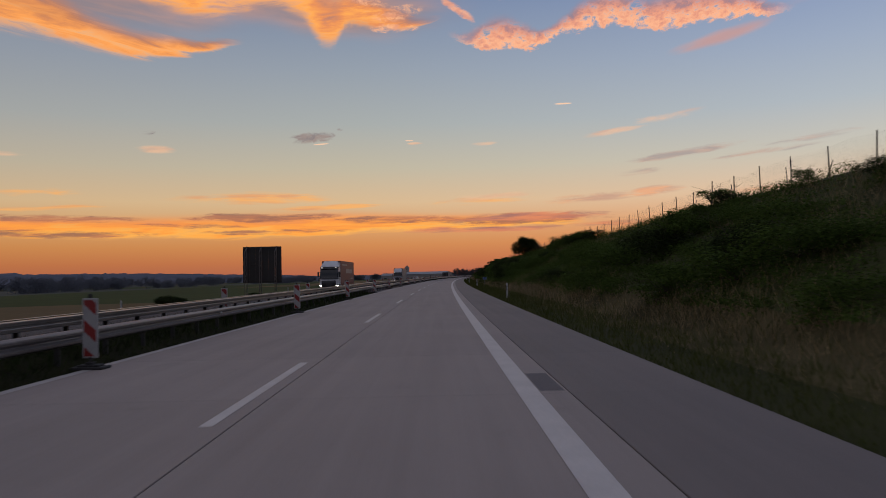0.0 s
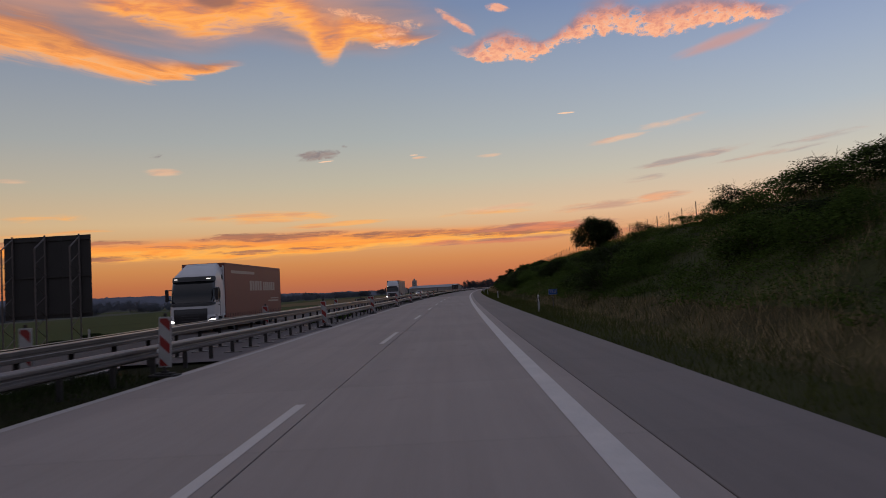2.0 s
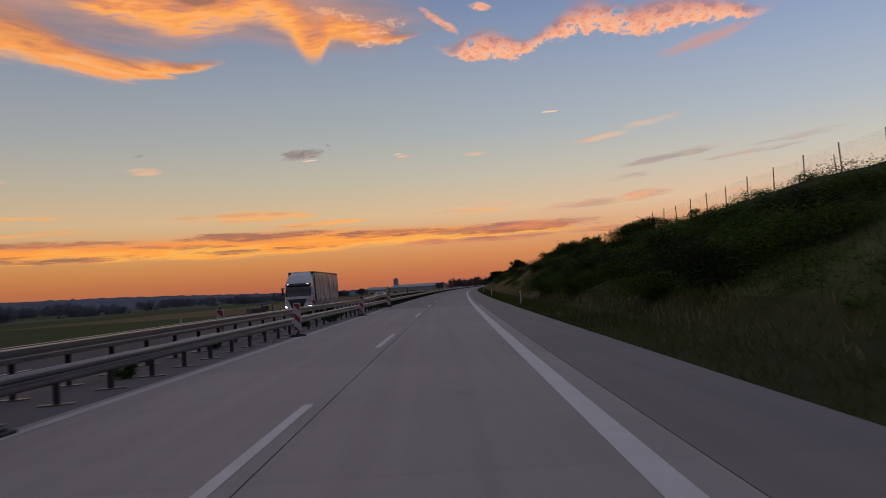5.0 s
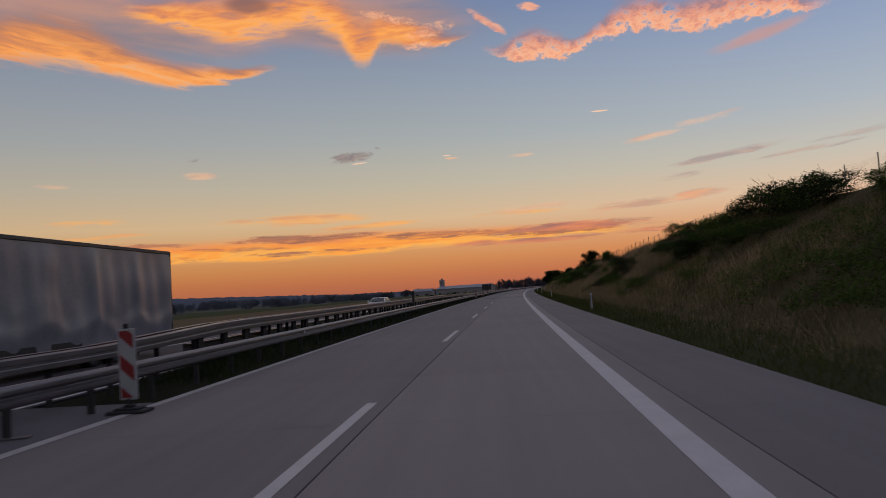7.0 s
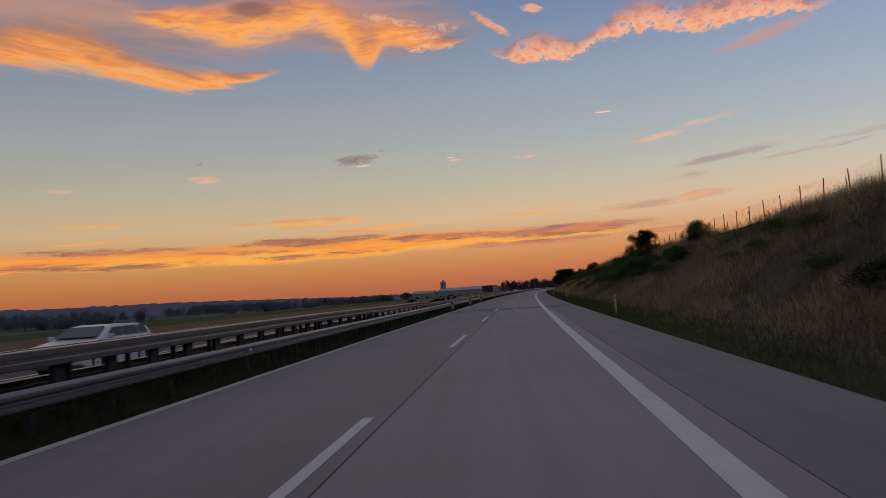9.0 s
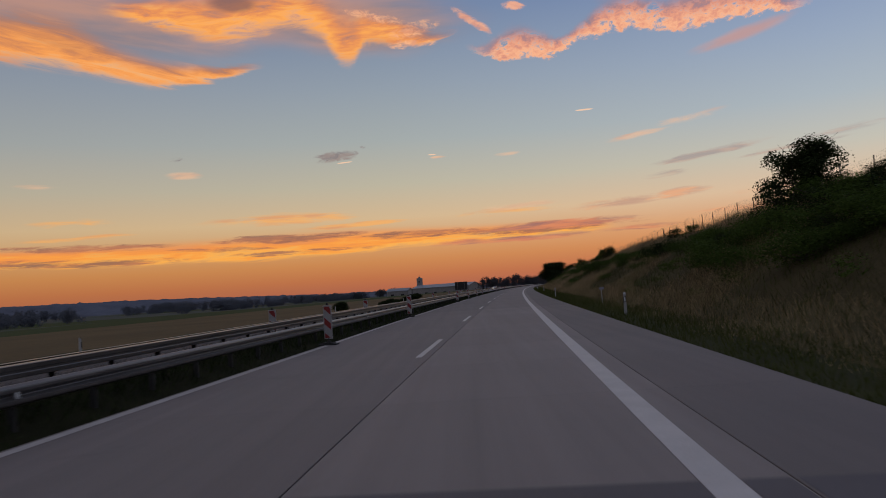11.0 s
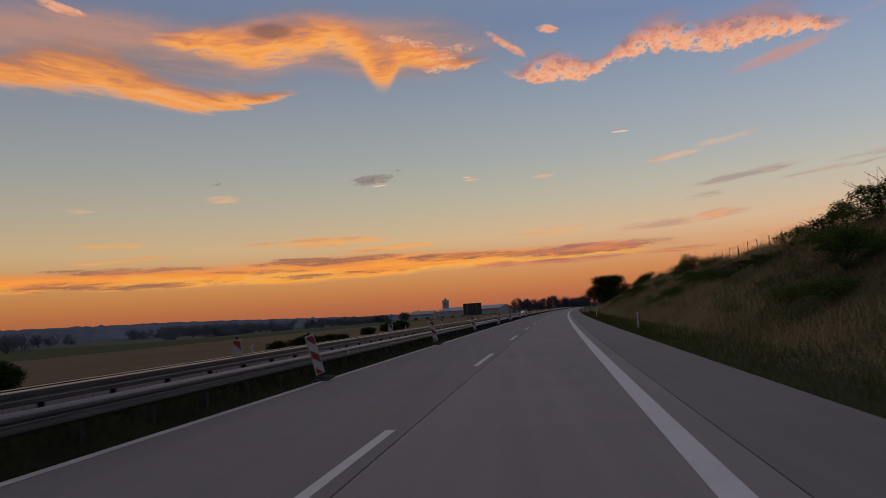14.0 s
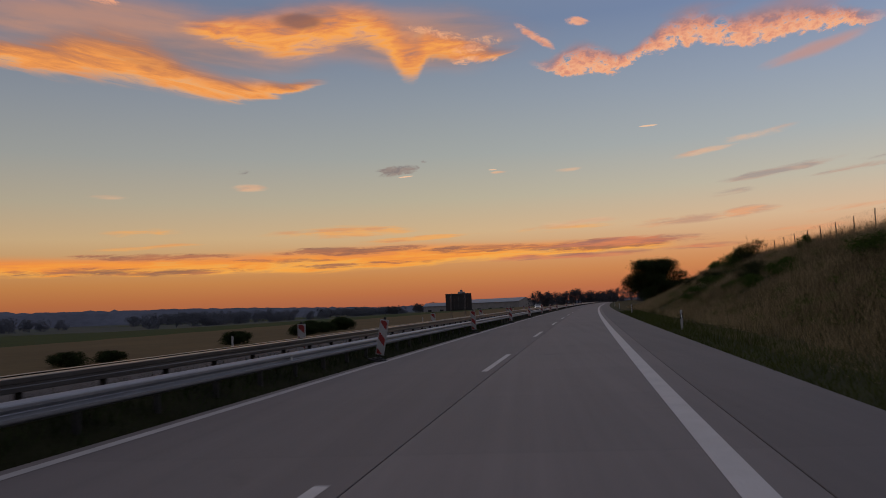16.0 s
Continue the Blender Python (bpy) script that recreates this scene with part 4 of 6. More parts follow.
# ---- large signs seen from behind ----
def sign_board(s, x0, x1, z0, z1, posts, name_label):
    g = root("motorway_sign", name_label, "road sign")
    xm = (x0 + x1) / 2
    base = land(s, xm)
    g.matrix_basis = at_road(s, xm, base)
    hw = (x1 - x0) / 2
    n = 6
    for k in range(n):
        bm = bmesh.new()
        a = -hw + 2 * hw * k / n
        box(bm, a + 0.004, a + 2 * hw / n - 0.004, 0.10, 0.14, z0 - base, z1 - base, 0.01)
        part("panel", bm, SIGN_BACK, g)
    for z in (z0 - base + 0.25, (z0 + z1) / 2 - base, z1 - base - 0.25):
        bm = bmesh.new()
        box(bm, -hw + 0.03, hw - 0.03, 0.03, 0.10, z - 0.05, z + 0.05, 0.01)
        part("cross_rail", bm, STEEL_DARK, g)
    top = z1 - base
    for x in posts:
        # a lattice post: one upright at the panel, one a metre behind it, joined in zigzag
        bm = bmesh.new()
        tube(bm, (x, 0.0, -0.6), (x, 0.0, top + 0.06), 0.05, sides=6)
        tube(bm, (x, -1.1, -0.6), (x, -1.1, top - 0.75), 0.05, sides=6)
        tube(bm, (x, -1.1, top - 0.78), (x, 0.0, top - 0.12), 0.04, sides=6)
        h, side = 0.25, 0
        while h < top - 1.3:
            y0, y1 = (0.0, -1.1) if side else (-1.1, 0.0)
            tube(bm, (x, y0, h), (x, y1, h + 0.62), 0.022, sides=5)
            h, side = h + 0.62, 1 - side
        part("lattice_post", bm, STEEL, g, "grey steel lattice post")
    return g


sign_board(101.3, -28.3, -23.05, 1.05, 5.95, (-2.06, -0.1, 1.97), "large motorway sign seen from its dark back")
sign_board(583.0, -25.5, -21.0, 0.85, 3.75, (-1.2, 1.2), "wide dark motorway sign seen from behind")


# ---- fence along the top of the cutting ----
FENCE_X = 15.0
fence = root("wire_fence", "wire mesh game fence on weathered posts along the cutting", "fence")
bm = bmesh.new()
tube(bm, (0, 0, -0.4), (0, 0, 1.42), 0.034, 0.028, 7)
pm = bpy.data.meshes.new("post")
bm.to_mesh(pm)
bm.free()
pm.materials.append(FENCE_WOOD)
rng = random.Random(5)
s = 0.6
while s < 620:
    p = new("post", pm)
    z = land(s, FENCE_X)
    p.parent = fence
    p.matrix_basis = at_road(s, FENCE_X, z, rng.uniform(0, 90)) @ Matrix.Rotation(radians(rng.uniform(-3, 3)), 4, "X") @ Matrix.Diagonal((1, 1, rng.uniform(0.93, 1.05) * (1 - 0.16 * smooth(330, 400, s)), 1))
    if rng.random() < 0.22:
        q = new("stay", pm)
        q.parent = fence
        q.matrix_basis = at_road(s + 1.0, FENCE_X + 0.3, z - 0.1) @ Matrix.Rotation(radians(38 if rng.random() < 0.5 else -8), 4, "X") @ Matrix.Diagonal((0.8, 0.8, 0.85, 1))
    s += 3.35


def strand(vs, fs, a, b, r):
    d = (b - a).normalized()
    u = d.orthogonal().normalized() * r
    v = d.cross(u)
    o = len(vs)
    vs += [a + u, a - u / 2 + v, a - u / 2 - v, b + u, b - u / 2 + v, b - u / 2 - v]
    fs += [(o, o + 1, o + 4, o + 3), (o + 1, o + 2, o + 5, o + 4), (o + 2, o, o + 3, o + 5)]


vs, fs = [], []
for k in range(int(620 / 1.675)):
    a, b = 0.6 + k * 1.675, 0.6 + (k + 1) * 1.675
    za, zb = land(a, FENCE_X), land(b, FENCE_X)
    for h in (0.05, 0.17, 0.29, 0.41, 0.53, 0.66, 0.79, 0.92, 1.05, 1.18, 1.30):
        strand(vs, fs, road(a, FENCE_X, za + h), road(b, FENCE_X, zb + h), 0.0014)
    for j in range(11):
        u = j / 11
        c = a + u * 1.675
        z = za + (zb - za) * u
        strand(vs, fs, road(c, FENCE_X, z + 0.02), road(c, FENCE_X, z + 1.30), 0.0016)
w = new("wire_mesh", mesh_of("wire_mesh", vs, fs, [WIRE]))
w.parent = fence
tagged(w, kind="stuff")


# ---- plants ----
def leaf_crown(rng, blobs, count, size, drop=0.25):
    """Small leaf blades spread over the shells of many uneven clumps."""
    vs, fs = [], []
    total = sum(b[3] ** 2 for b in blobs)
    for bx, by, bz, r, squash in blobs:
        for _ in range(max(6, int(count * 1.7 * r * r / total))):
            d = Vector((rng.gauss(0, 1), rng.gauss(0, 1), rng.gauss(0, 1))).normalized()
            if d.z < -0.5 and rng.random() < 0.6:
                d.z = -d.z
            k = r * (rng.uniform(0.5, 1.08) if rng.random() < 0.93 else rng.uniform(1.0, 1.3))
            p = Vector((bx + d.x * k, by + d.y * k, bz + d.z * k * squash))
            a = Vector((rng.gauss(0, 1), rng.gauss(0, 1), rng.gauss(0, 0.7))).normalized()
            a = (a - d * a.dot(d) * 0.75).normalized()
            b = a.cross(d + Vector((rng.gauss(0, .5), rng.gauss(0, .5), rng.gauss(0, .5)))).normalized()
            l, w = size * 0.68 * rng.uniform(0.6, 1.4), size * 0.68 * rng.uniform(0.35, 0.7)
            o = len(vs)
            vs += [p - a * l, p + b * w * 2.3, p + a * l]
            fs.append((o, o + 1, o + 2))
    return vs, fs


def woody(name, label, category, seed, height, width, trunk_h, leaves, leaf_size, leaf_mat, group, blob_n=16, bare=0):
    rng = random.Random(seed)
    t = root(name, label, category, group)
    bm = bmesh.new()
    tube(bm, (0, 0, -0.3), (0, 0, trunk_h + height * 0.15), height * 0.022 + 0.02, height * 0.014 + 0.012, 8)
    blobs = []
    for k in range(blob_n):
        a = rng.uniform(0, math.tau)
        q = rng.random() ** 0.6
        z = trunk_h + (height - trunk_h) * (0.12 + 0.80 * rng.random())
        u = (z - trunk_h) / (height - trunk_h)
        reach = width * 0.5 * math.sqrt(max(0.05, 1 - (2 * u - 0.85) ** 2 * 0.8)) * q
        r = width * rng.uniform(0.13, 0.26)
        p = Vector((math.cos(a) * reach, math.sin(a) * reach, min(z, height - r * 0.6)))
        blobs.append((p.x, p.y, p.z, r, rng.uniform(0.7, 1.0)))
        mid = Vector((p.x * 0.35, p.y * 0.35, trunk_h + (p.z - trunk_h) * 0.35))
        tube(bm, (0, 0, trunk_h * 0.6), mid, height * 0.010 + 0.01, height * 0.007 + 0.007, 4)
        tube(bm, mid, p, height * 0.007 + 0.007, 0.006, 3)
    for k in range(bare):
        a = rng.uniform(0, math.tau)
        p = Vector((math.cos(a) * width * 0.3, math.sin(a) * width * 0.3, height * rng.uniform(0.8, 1.0)))
        tip = p + Vector((math.cos(a) * 0.6, math.sin(a) * 0.6, rng.uniform(0.3, 0.9)))
        tube(bm, p * 0.6, p, 0.02, 0.014, 5)
        tube(bm, p, tip, 0.014, 0.004, 5)
        tube(bm, p.lerp(tip, 0.4), p.lerp(tip, 0.4) + Vector((rng.uniform(-.4, .4), rng.uniform(-.4, .4), 0.3)), 0.008, 0.003, 4)
    part("trunk" if category == "tree" else "stem", bm, BARK, t)
    v, f = leaf_crown(rng, blobs, leaves, leaf_size)
    c = new("crown", mesh_of("crown", v, f, [leaf_mat]))
    c.parent = t
    return t


def on_slope(ob, s, x, scale=1.0, turn=0.0, flat=1.0):
    return at_road(s, x, land(s, x) - 0.1, turn) @ Matrix.Diagonal((scale, scale * flat, scale, 1))


big_tree = woody("tree", "dark round-crowned roadside tree at the end of the cutting", "tree", 11, 8.2, 7.6, 1.0, 24000, 0.16, LEAF_DARK, "", 40)
big_tree.matrix_basis = on_slope(big_tree, 604, 10.8) @ Matrix.Translation((0, 0, -0.6)) @ Matrix.Diagonal((1.3, 1.3, 1.0, 1))

# ---- shrubs of the cutting ----
SHRUBS = [woody("shrub", "dense dark green shrub on the cutting slope", "shrub", 21, 1.9, 2.6, 0.05, 2300, 0.08, LEAF, "shrubs of the cutting", 16),
          woody("shrub", "low spreading bramble shrub on the cutting slope", "shrub", 22, 1.3, 3.2, 0.02, 2000, 0.08, LEAF, "shrubs of the cutting", 18),
          woody("shrub", "loose twiggy shrub with thin top shoots", "shrub", 23, 2.5, 2.3, 0.1, 2200, 0.075, LEAF, "shrubs of the cutting", 15, 7),
          woody("shrub", "dark thorny shrub with an uneven crown", "shrub", 24, 2.3, 3.0, 0.05, 2500, 0.08, LEAF_DARK, "shrubs of the cutting", 20, 4)]
used = [False] * 4


def plant(kind, s, x, scale=1.0, flat=1.0, tall=1.0, label=""):
    src = SHRUBS[kind]
    m = at_road(s, x, land(s, x) - 0.12, (s * 37 + x * 11) % 360) @ Matrix.Diagonal((scale, scale, scale * tall, 1))
    if used[kind]:
        ob = copy_thing(src, Matrix())
    else:
        ob, used[kind] = src, True
    ob.matrix_basis = m
    if label:
        ob["label"] = label
    return ob


# the ones that stand out along the skyline: kind, place, width and the height of the top
TALL, WIDE = (1.9, 1.3, 2.5, 2.3), (2.6, 3.2, 2.3, 3.0)


def on_crest(kind, s, x, width, top):
    scale = width / WIDE[kind]
    plant(kind, s, x, scale, 1.0, (top - land(s, x) + 0.12) / (TALL[kind] * scale))


for kind, s, x, width, top in ((2, 39.5, 13.6, 2.4, 5.9), (3, 37.8, 13.6, 2.2, 5.5), (0, 41.5, 13.4, 2.0, 5.2), (0, 36, 13.2, 1.8, 5.0), (2, 30.5, 13.8, 1.0, 5.7), (3, 24.2, 13.4, 1.8, 5.2),
                               (3, 71.8, 13.6, 2.2, 5.6), (2, 76.0, 13.9, 0.9, 5.8), (2, 77.6, 14.0, 0.8, 6.1), (0, 80.6, 14.1, 2.8, 5.95), (3, 82.8, 14.1, 3.2, 6.05), (0, 85.2, 14.1, 3.2, 6.05), (3, 87.6, 14.1, 3.2, 6.0), (0, 90, 14.1, 3.0, 5.95), (1, 92.5, 14.0, 3.0, 5.8),
                               (1, 95, 13.8, 2.5, 5.4), (3, 97.2, 13.8, 2.6, 6.2), (0, 99.4, 13.8, 2.0, 5.8), (0, 101.5, 13.6, 2.0, 5.2), (2, 106.5, 13.8, 1.6, 5.6), (1, 109.5, 13.6, 2.6, 5.1), (0, 114.5, 13.7, 2.4, 5.35), (3, 117.0, 13.8, 2.6, 5.95), (0, 120, 13.7, 2.5, 5.4), (1, 124, 13.6, 2.6, 5.2), (1, 151, 13.6, 3.0, 5.2),
                               (2, 191, 14.0, 0.8, 5.6), (3, 201.6, 14.1, 2.6, 6.05), (0, 204, 14.1, 3.0, 6.05), (3, 206.4, 14.1, 3.0, 6.0), (0, 208.8, 14.1, 3.0, 5.95), (1, 211.4, 14.0, 2.8, 5.85),
                               (2, 224, 13.8, 1.5, 5.7), (2, 226, 13.8, 2.6, 6.2), (3, 228.6, 13.7, 2.5, 5.9), (0, 231, 13.6, 2.2, 5.6), (3, 237.2, 13.7, 3.0, 6.0), (0, 239.6, 13.7, 3.2, 6.3), (3, 242.4, 13.7, 3.2, 6.35), (2, 245.2, 13.7, 3.0, 6.6), (3, 247.8, 13.6, 3.2, 6.4), (0, 250.6, 13.4, 3.2, 5.9),
                               (1, 253.5, 13.2, 3.2, 5.6), (0, 257.0, 13.2, 3.0, 5.6), (3, 261.0, 13.4, 2.8, 5.8), (0, 264.2, 13.4, 2.6, 5.5), (2, 267.4, 13.6, 2.4, 6.3), (3, 269.6, 13.4, 2.4, 5.7), (1, 272, 13.2, 2.4, 5.1), (0, 322.0, 13.7, 2.5, 6.3), (3, 322.4, 13.6, 2.4, 6.2),
                               (3, 341, 12.4, 3.0, 4.9), (0, 343.5, 12.0, 3.2, 4.8), (3, 346.2, 11.8, 3.2, 4.9), (1, 349, 10.8, 3.4, 4.2), (1, 352, 9.0, 3.4, 3.0), (1, 347, 8.4, 3.2, 2.5), (1, 356, 9.8, 3.2, 3.3), (1, 341, 8.6, 3.0, 2.7), (1, 344, 10.0, 3.4, 3.7), (0, 339, 10.6, 3.0, 4.0), (3, 351.5, 12.0, 3.0, 5.2), (0, 351.6, 13.4, 2.4, 5.8), (3, 344.4, 13.6, 1.9, 5.6), (0, 346.0, 13.2, 2.0, 5.1), (2, 377.7, 13.7, 1.0, 5.6), (3, 385, 13.8, 1.8, 5.75), (3, 434.0, 13.6, 2.6, 6.55), (2, 436.2, 13.6, 2.5, 6.4), (0, 439.4, 13.4, 2.6, 5.85), (3, 443, 13.4, 2.6, 5.55), (0, 447, 13.4, 2.4, 5.4),
                               (1, 473, 13.4, 2.4, 5.3), (3, 485.4, 13.6, 2.5, 6.35), (0, 488.4, 13.5, 2.4, 5.95), (1, 492, 13.4, 2.4, 5.5), (0, 511.5, 13.5, 1.4, 5.4), (3, 529.6, 13.6, 2.8, 6.4), (0, 533, 13.3, 2.6, 6.0), (1, 537, 13.2, 2.6, 5.5), (0, 546, 13.3, 2.6, 5.4), (3, 598, 9.6, 3.6, 3.8), (0, 609, 10.2, 3.4, 3.0), (1, 612, 12.5, 3.8, 2.6)):
    on_crest(kind, s, x, width, top)
crest_tree = woody("tree", "round dark bushy tree on top of the cutting", "tree", 51, 3.4, 4.3, 0.15, 12000, 0.11, LEAF_DARK, "", 40, 4)
crest_tree.matrix_basis = on_slope(crest_tree, 137.2, 13.7)
crest_tree = woody("tree", "loose feathery young tree on the cutting crest", "tree", 52, 3.1, 3.6, 0.2, 8000, 0.10, LEAF_DARK, "", 28, 6)
crest_tree.matrix_basis = on_slope(crest_tree, 353.4, 13.7)

# thickets over the slope, dense along the first two hundred and forty metres, lower than the crest
rng = random.Random(77)


def thicket(kind, s, x, scale, tall):
    room = (4.45 * bank(s) - land(s, x)) / (TALL[kind] * scale * 1.1)
    if room > 0.25:
        plant(kind, s, x, scale, 1.0, min(tall, room))


count = 0
while count < 125:
    s = rng.uniform(4, 214)
    x = rng.uniform(6.6, 13.0)
    if x < 8.0 and rng.random() < 0.45:
        continue
    thicket(rng.choice((0, 1, 1, 1, 3)), s, x, rng.uniform(0.75, 1.3), rng.uniform(0.5, 0.8))
    count += 1
for k in range(32):
    thicket(rng.choice((0, 1, 1, 3)), rng.uniform(172, 214), rng.uniform(6.6, 11.5), rng.uniform(0.8, 1.3), rng.uniform(0.5, 0.8))
for s, x, scale in ((240, 11.6, 1.2), (244, 11.2, 1.2), (248, 11.0, 1.2), (252, 11.0, 1.1), (257, 11.4, 1.1), (261, 11.6, 1.0), (330, 10.6, 1.1), (336, 10.4, 1.2), (342, 11.6, 1.2), (351, 10.6, 1.1), (362, 11.4, 1.1), (390, 11.0, 1.1), (394, 10.2, 1.0),
                    (418, 10.4, 1.2), (434, 11.2, 1.2), (430, 9.6, 1.1), (446, 11.2, 1.0), (456, 10.4, 1.1), (466, 10.8, 1.2), (492, 11.6, 1.0)):
    thicket(int(s + x * 10) % 4 if int(s) % 3 else 1, s, x, scale, 0.7)
for k in range(62):
    thicket(rng.choice((0, 1, 1, 3)), rng.uniform(236, 560), rng.uniform(7.5, 12.4), rng.uniform(0.5, 1.0), rng.uniform(0.5, 0.8))

# the low tangle of brambles and weeds that covers the slope between them
vs, fs = [], []
for k in range(2500):
    s = rng.uniform(-6, 232) if k < 1950 else rng.uniform(216, 560)
    x = rng.uniform(6.3, 14.6)
    if s > 238 and noise.noise((s * 0.05, x * 0.2, 8)) < 0.12 - 0.3 * (smooth(318, 330, s) - smooth(360, 372, s) + smooth(412, 424, s)):
        continue
    r = rng.uniform(0.45, 1.0)
    c = road(s, x, land(s, x))
    for _ in range(150):
        d = Vector((rng.gauss(0, 1), rng.gauss(0, 1), abs(rng.gauss(0, 0.7)))).normalized()
        p = c + Vector((d.x * r, d.y * r, d.z * r * 0.7)) * rng.uniform(0.6, 1.1)
        a = Vector((rng.gauss(0, 1), rng.gauss(0, 1), rng.gauss(0, 0.6))).normalized()
        a = (a - d * a.dot(d) * 0.7).normalized()
        b = a.cross(d + Vector((0.1, 0.2, 0.3))).normalized()
        l, w = rng.uniform(0.035, 0.07), rng.uniform(0.035, 0.06)
        o = len(vs)
        vs += [p - a * l, p + b * w, p + a * l]
        fs.append((o, o + 1, o + 2))
tagged(new("bramble_thicket", mesh_of("bramble_thicket", vs, fs, [LEAF])), "dark green tangle of brambles over the cutting slope", "brambles", kind="stuff")

# shrubs beside the opposite carriageway
FIELD_SHRUB = woody("shrub", "round dark shrub at the field edge", "shrub", 31, 1.7, 2.8, 0.02, 7000, 0.09, LEAF_DARK, "shrubs at the field edge", 36)
FIELD_SHRUB.matrix_basis = at_road(434.5, -29.6, land(434.5, -29.6) - 0.1) @ Matrix.Diagonal((0.85, 0.85, 0.9, 1))
for s, x, k, tall in ((76.5, -29.0, 1.2, 0.8), (79, -29.6, 1.0, 0.8), (83, -30.2, 0.9, 0.7), (474.5, -30.3, 0.9, 0.9), (481, -30.2, 1.1, 0.85), (484.5, -30.0, 1.2, 0.9), (488, -30.4, 0.9, 0.8), (497, -31.5, 0.9, 0.9), (500, -31.0, 0.8, 0.9), (521, -33, 1.2, 0.9),
                      (489.5, -31.2, 0.8, 1.0), (540, -34, 1.5, 0.8), (546, -35, 1.6, 0.9), (553, -36, 1.4, 0.9), (560, -36, 1.6, 1.0), (120, -29, 0.6, 0.6), (109, -29.4, 0.7, 0.6), (118, -31, 0.9, 0.5), (126, -30, 0.7, 0.5)):
    copy_thing(FIELD_SHRUB, at_road(s, x, land(s, x) - 0.1, (s * 53) % 360) @ Matrix.Diagonal((k * 0.9, k * 0.9, k * tall * 0.72, 1)))
weed = woody("weed", "dark tuft of weeds growing under the guard rail", "weed", 41, 0.5, 0.75, 0.02, 900, 0.05, LEAF, "weeds under the rails", 9)
weed.matrix_basis = at_road(186.2, -8.75, 0)
for s, x, k in ((190.2, -8.9, 0.9), (181, -8.95, 0.7), (196, -9.6, 0.7), (207, -8.8, 0.6), (104.8, -8.9, 0.9), (100.4, -9.7, 0.7), (109, -8.9, 0.6), (118, -9.1, 0.8), (127, -8.8, 0.6), (141, -9.2, 0.8), (150, -9.6, 0.7), (160, -8.9, 0.8), (168, -9.4, 0.6)):
    copy_thing(weed, at_road(s, x, 0, s * 31 % 360) @ Matrix.Diagonal((k, k, k, 1)))


# ---- grasses: nobody could count them ----
def blades(count, place, height, width, rng, lean=0.42):
    vs, fs = [], []
    for _ in range(count):
        s, x, k = place(rng)
        if s is None:
            continue
        z = land(s, x) - 0.03
        base = road(s, x, z)
        h = height * k * rng.uniform(0.6, 1.3)
        a = rng.uniform(0, math.tau)
        side = Vector((math.cos(a), math.sin(a), 0)) * width * rng.uniform(0.6, 1.3)
        tip = Vector((rng.gauss(0, lean), rng.gauss(0, lean), 1.0)) * h
        o = len(vs)
        vs += [base - side, base + side, base + tip]
        fs.append((o, o + 1, o + 2))
    return vs, fs


def on_dry(r):
    s = r.uniform(-6, 600) if r.random() < 0.42 else r.uniform(212, 590)
    x = r.uniform(5.2, 14.8)
    n = noise.noise((s * 0.12, x * 0.25, 5.5)) + (0.02 + 0.26 * smooth(225, 250, s) - 0.20 * (smooth(318, 330, s) - smooth(360, 372, s) + smooth(412, 424, s) - smooth(462, 475, s)) if s > 215 else 0.10 - 0.28 * smooth(6.4, 7.8, x) - 0.25 * smooth(125, 140, s)) + 0.25 * (1 - smooth(5.5, 8.0, x)) * smooth(205, 225, s)
    return (s, x, 0.75 + 0.5 * n) if n > 0.16 + 0.15 * noise.noise((s * 0.5, x * 0.8, 2.2)) else (None, 0, 0)


def on_low_edge(r):
    s = r.uniform(-6, 480)
    x = 3.5 + 3.2 * r.random()
    if r.random() < (0.8 if 126 < s < 212 else 0.5 if s < 126 else 0.0):
        return None, 0, 0
    return s, x, (0.30 + 0.55 * smooth(3.6, 6.2, x)) * (1 + 0.5 * noise.noise((s * 0.1, x * 0.5, 9)))


def on_crest_edge(r):
    s, x = r.uniform(236, 560), r.uniform(12.6, 15.1)
    n = noise.noise((s * 0.08, x * 0.3, 6.6))
    return (s, x, 0.9 + 0.5 * n) if n > -0.25 else (None, 0, 0)


def on_verge(r):
    s = r.uniform(-4, 420) if r.random() < 0.75 else r.uniform(420, 560)
    x = 2.58 + 2.3 * r.random() ** 1.5
    return s, x, 1.0 + 0.8 * smooth(2.8, 3.4, x)


def on_green(r):
    s, x = r.uniform(-6, 590), r.uniform(5.2, 14.2)
    n = noise.noise((s * 0.1, x * 0.2, 15.5))
    return (s, x, 0.9) if n > -0.6 else (None, 0, 0)


def on_median(r):
    s = r.uniform(-4, 74) if r.random() < 0.25 else r.uniform(216, 520)
    x = r.uniform(-10.3, -7.72)
    return s, x, 1.0 + 1.4 * smooth(-7.9, -8.4, x)


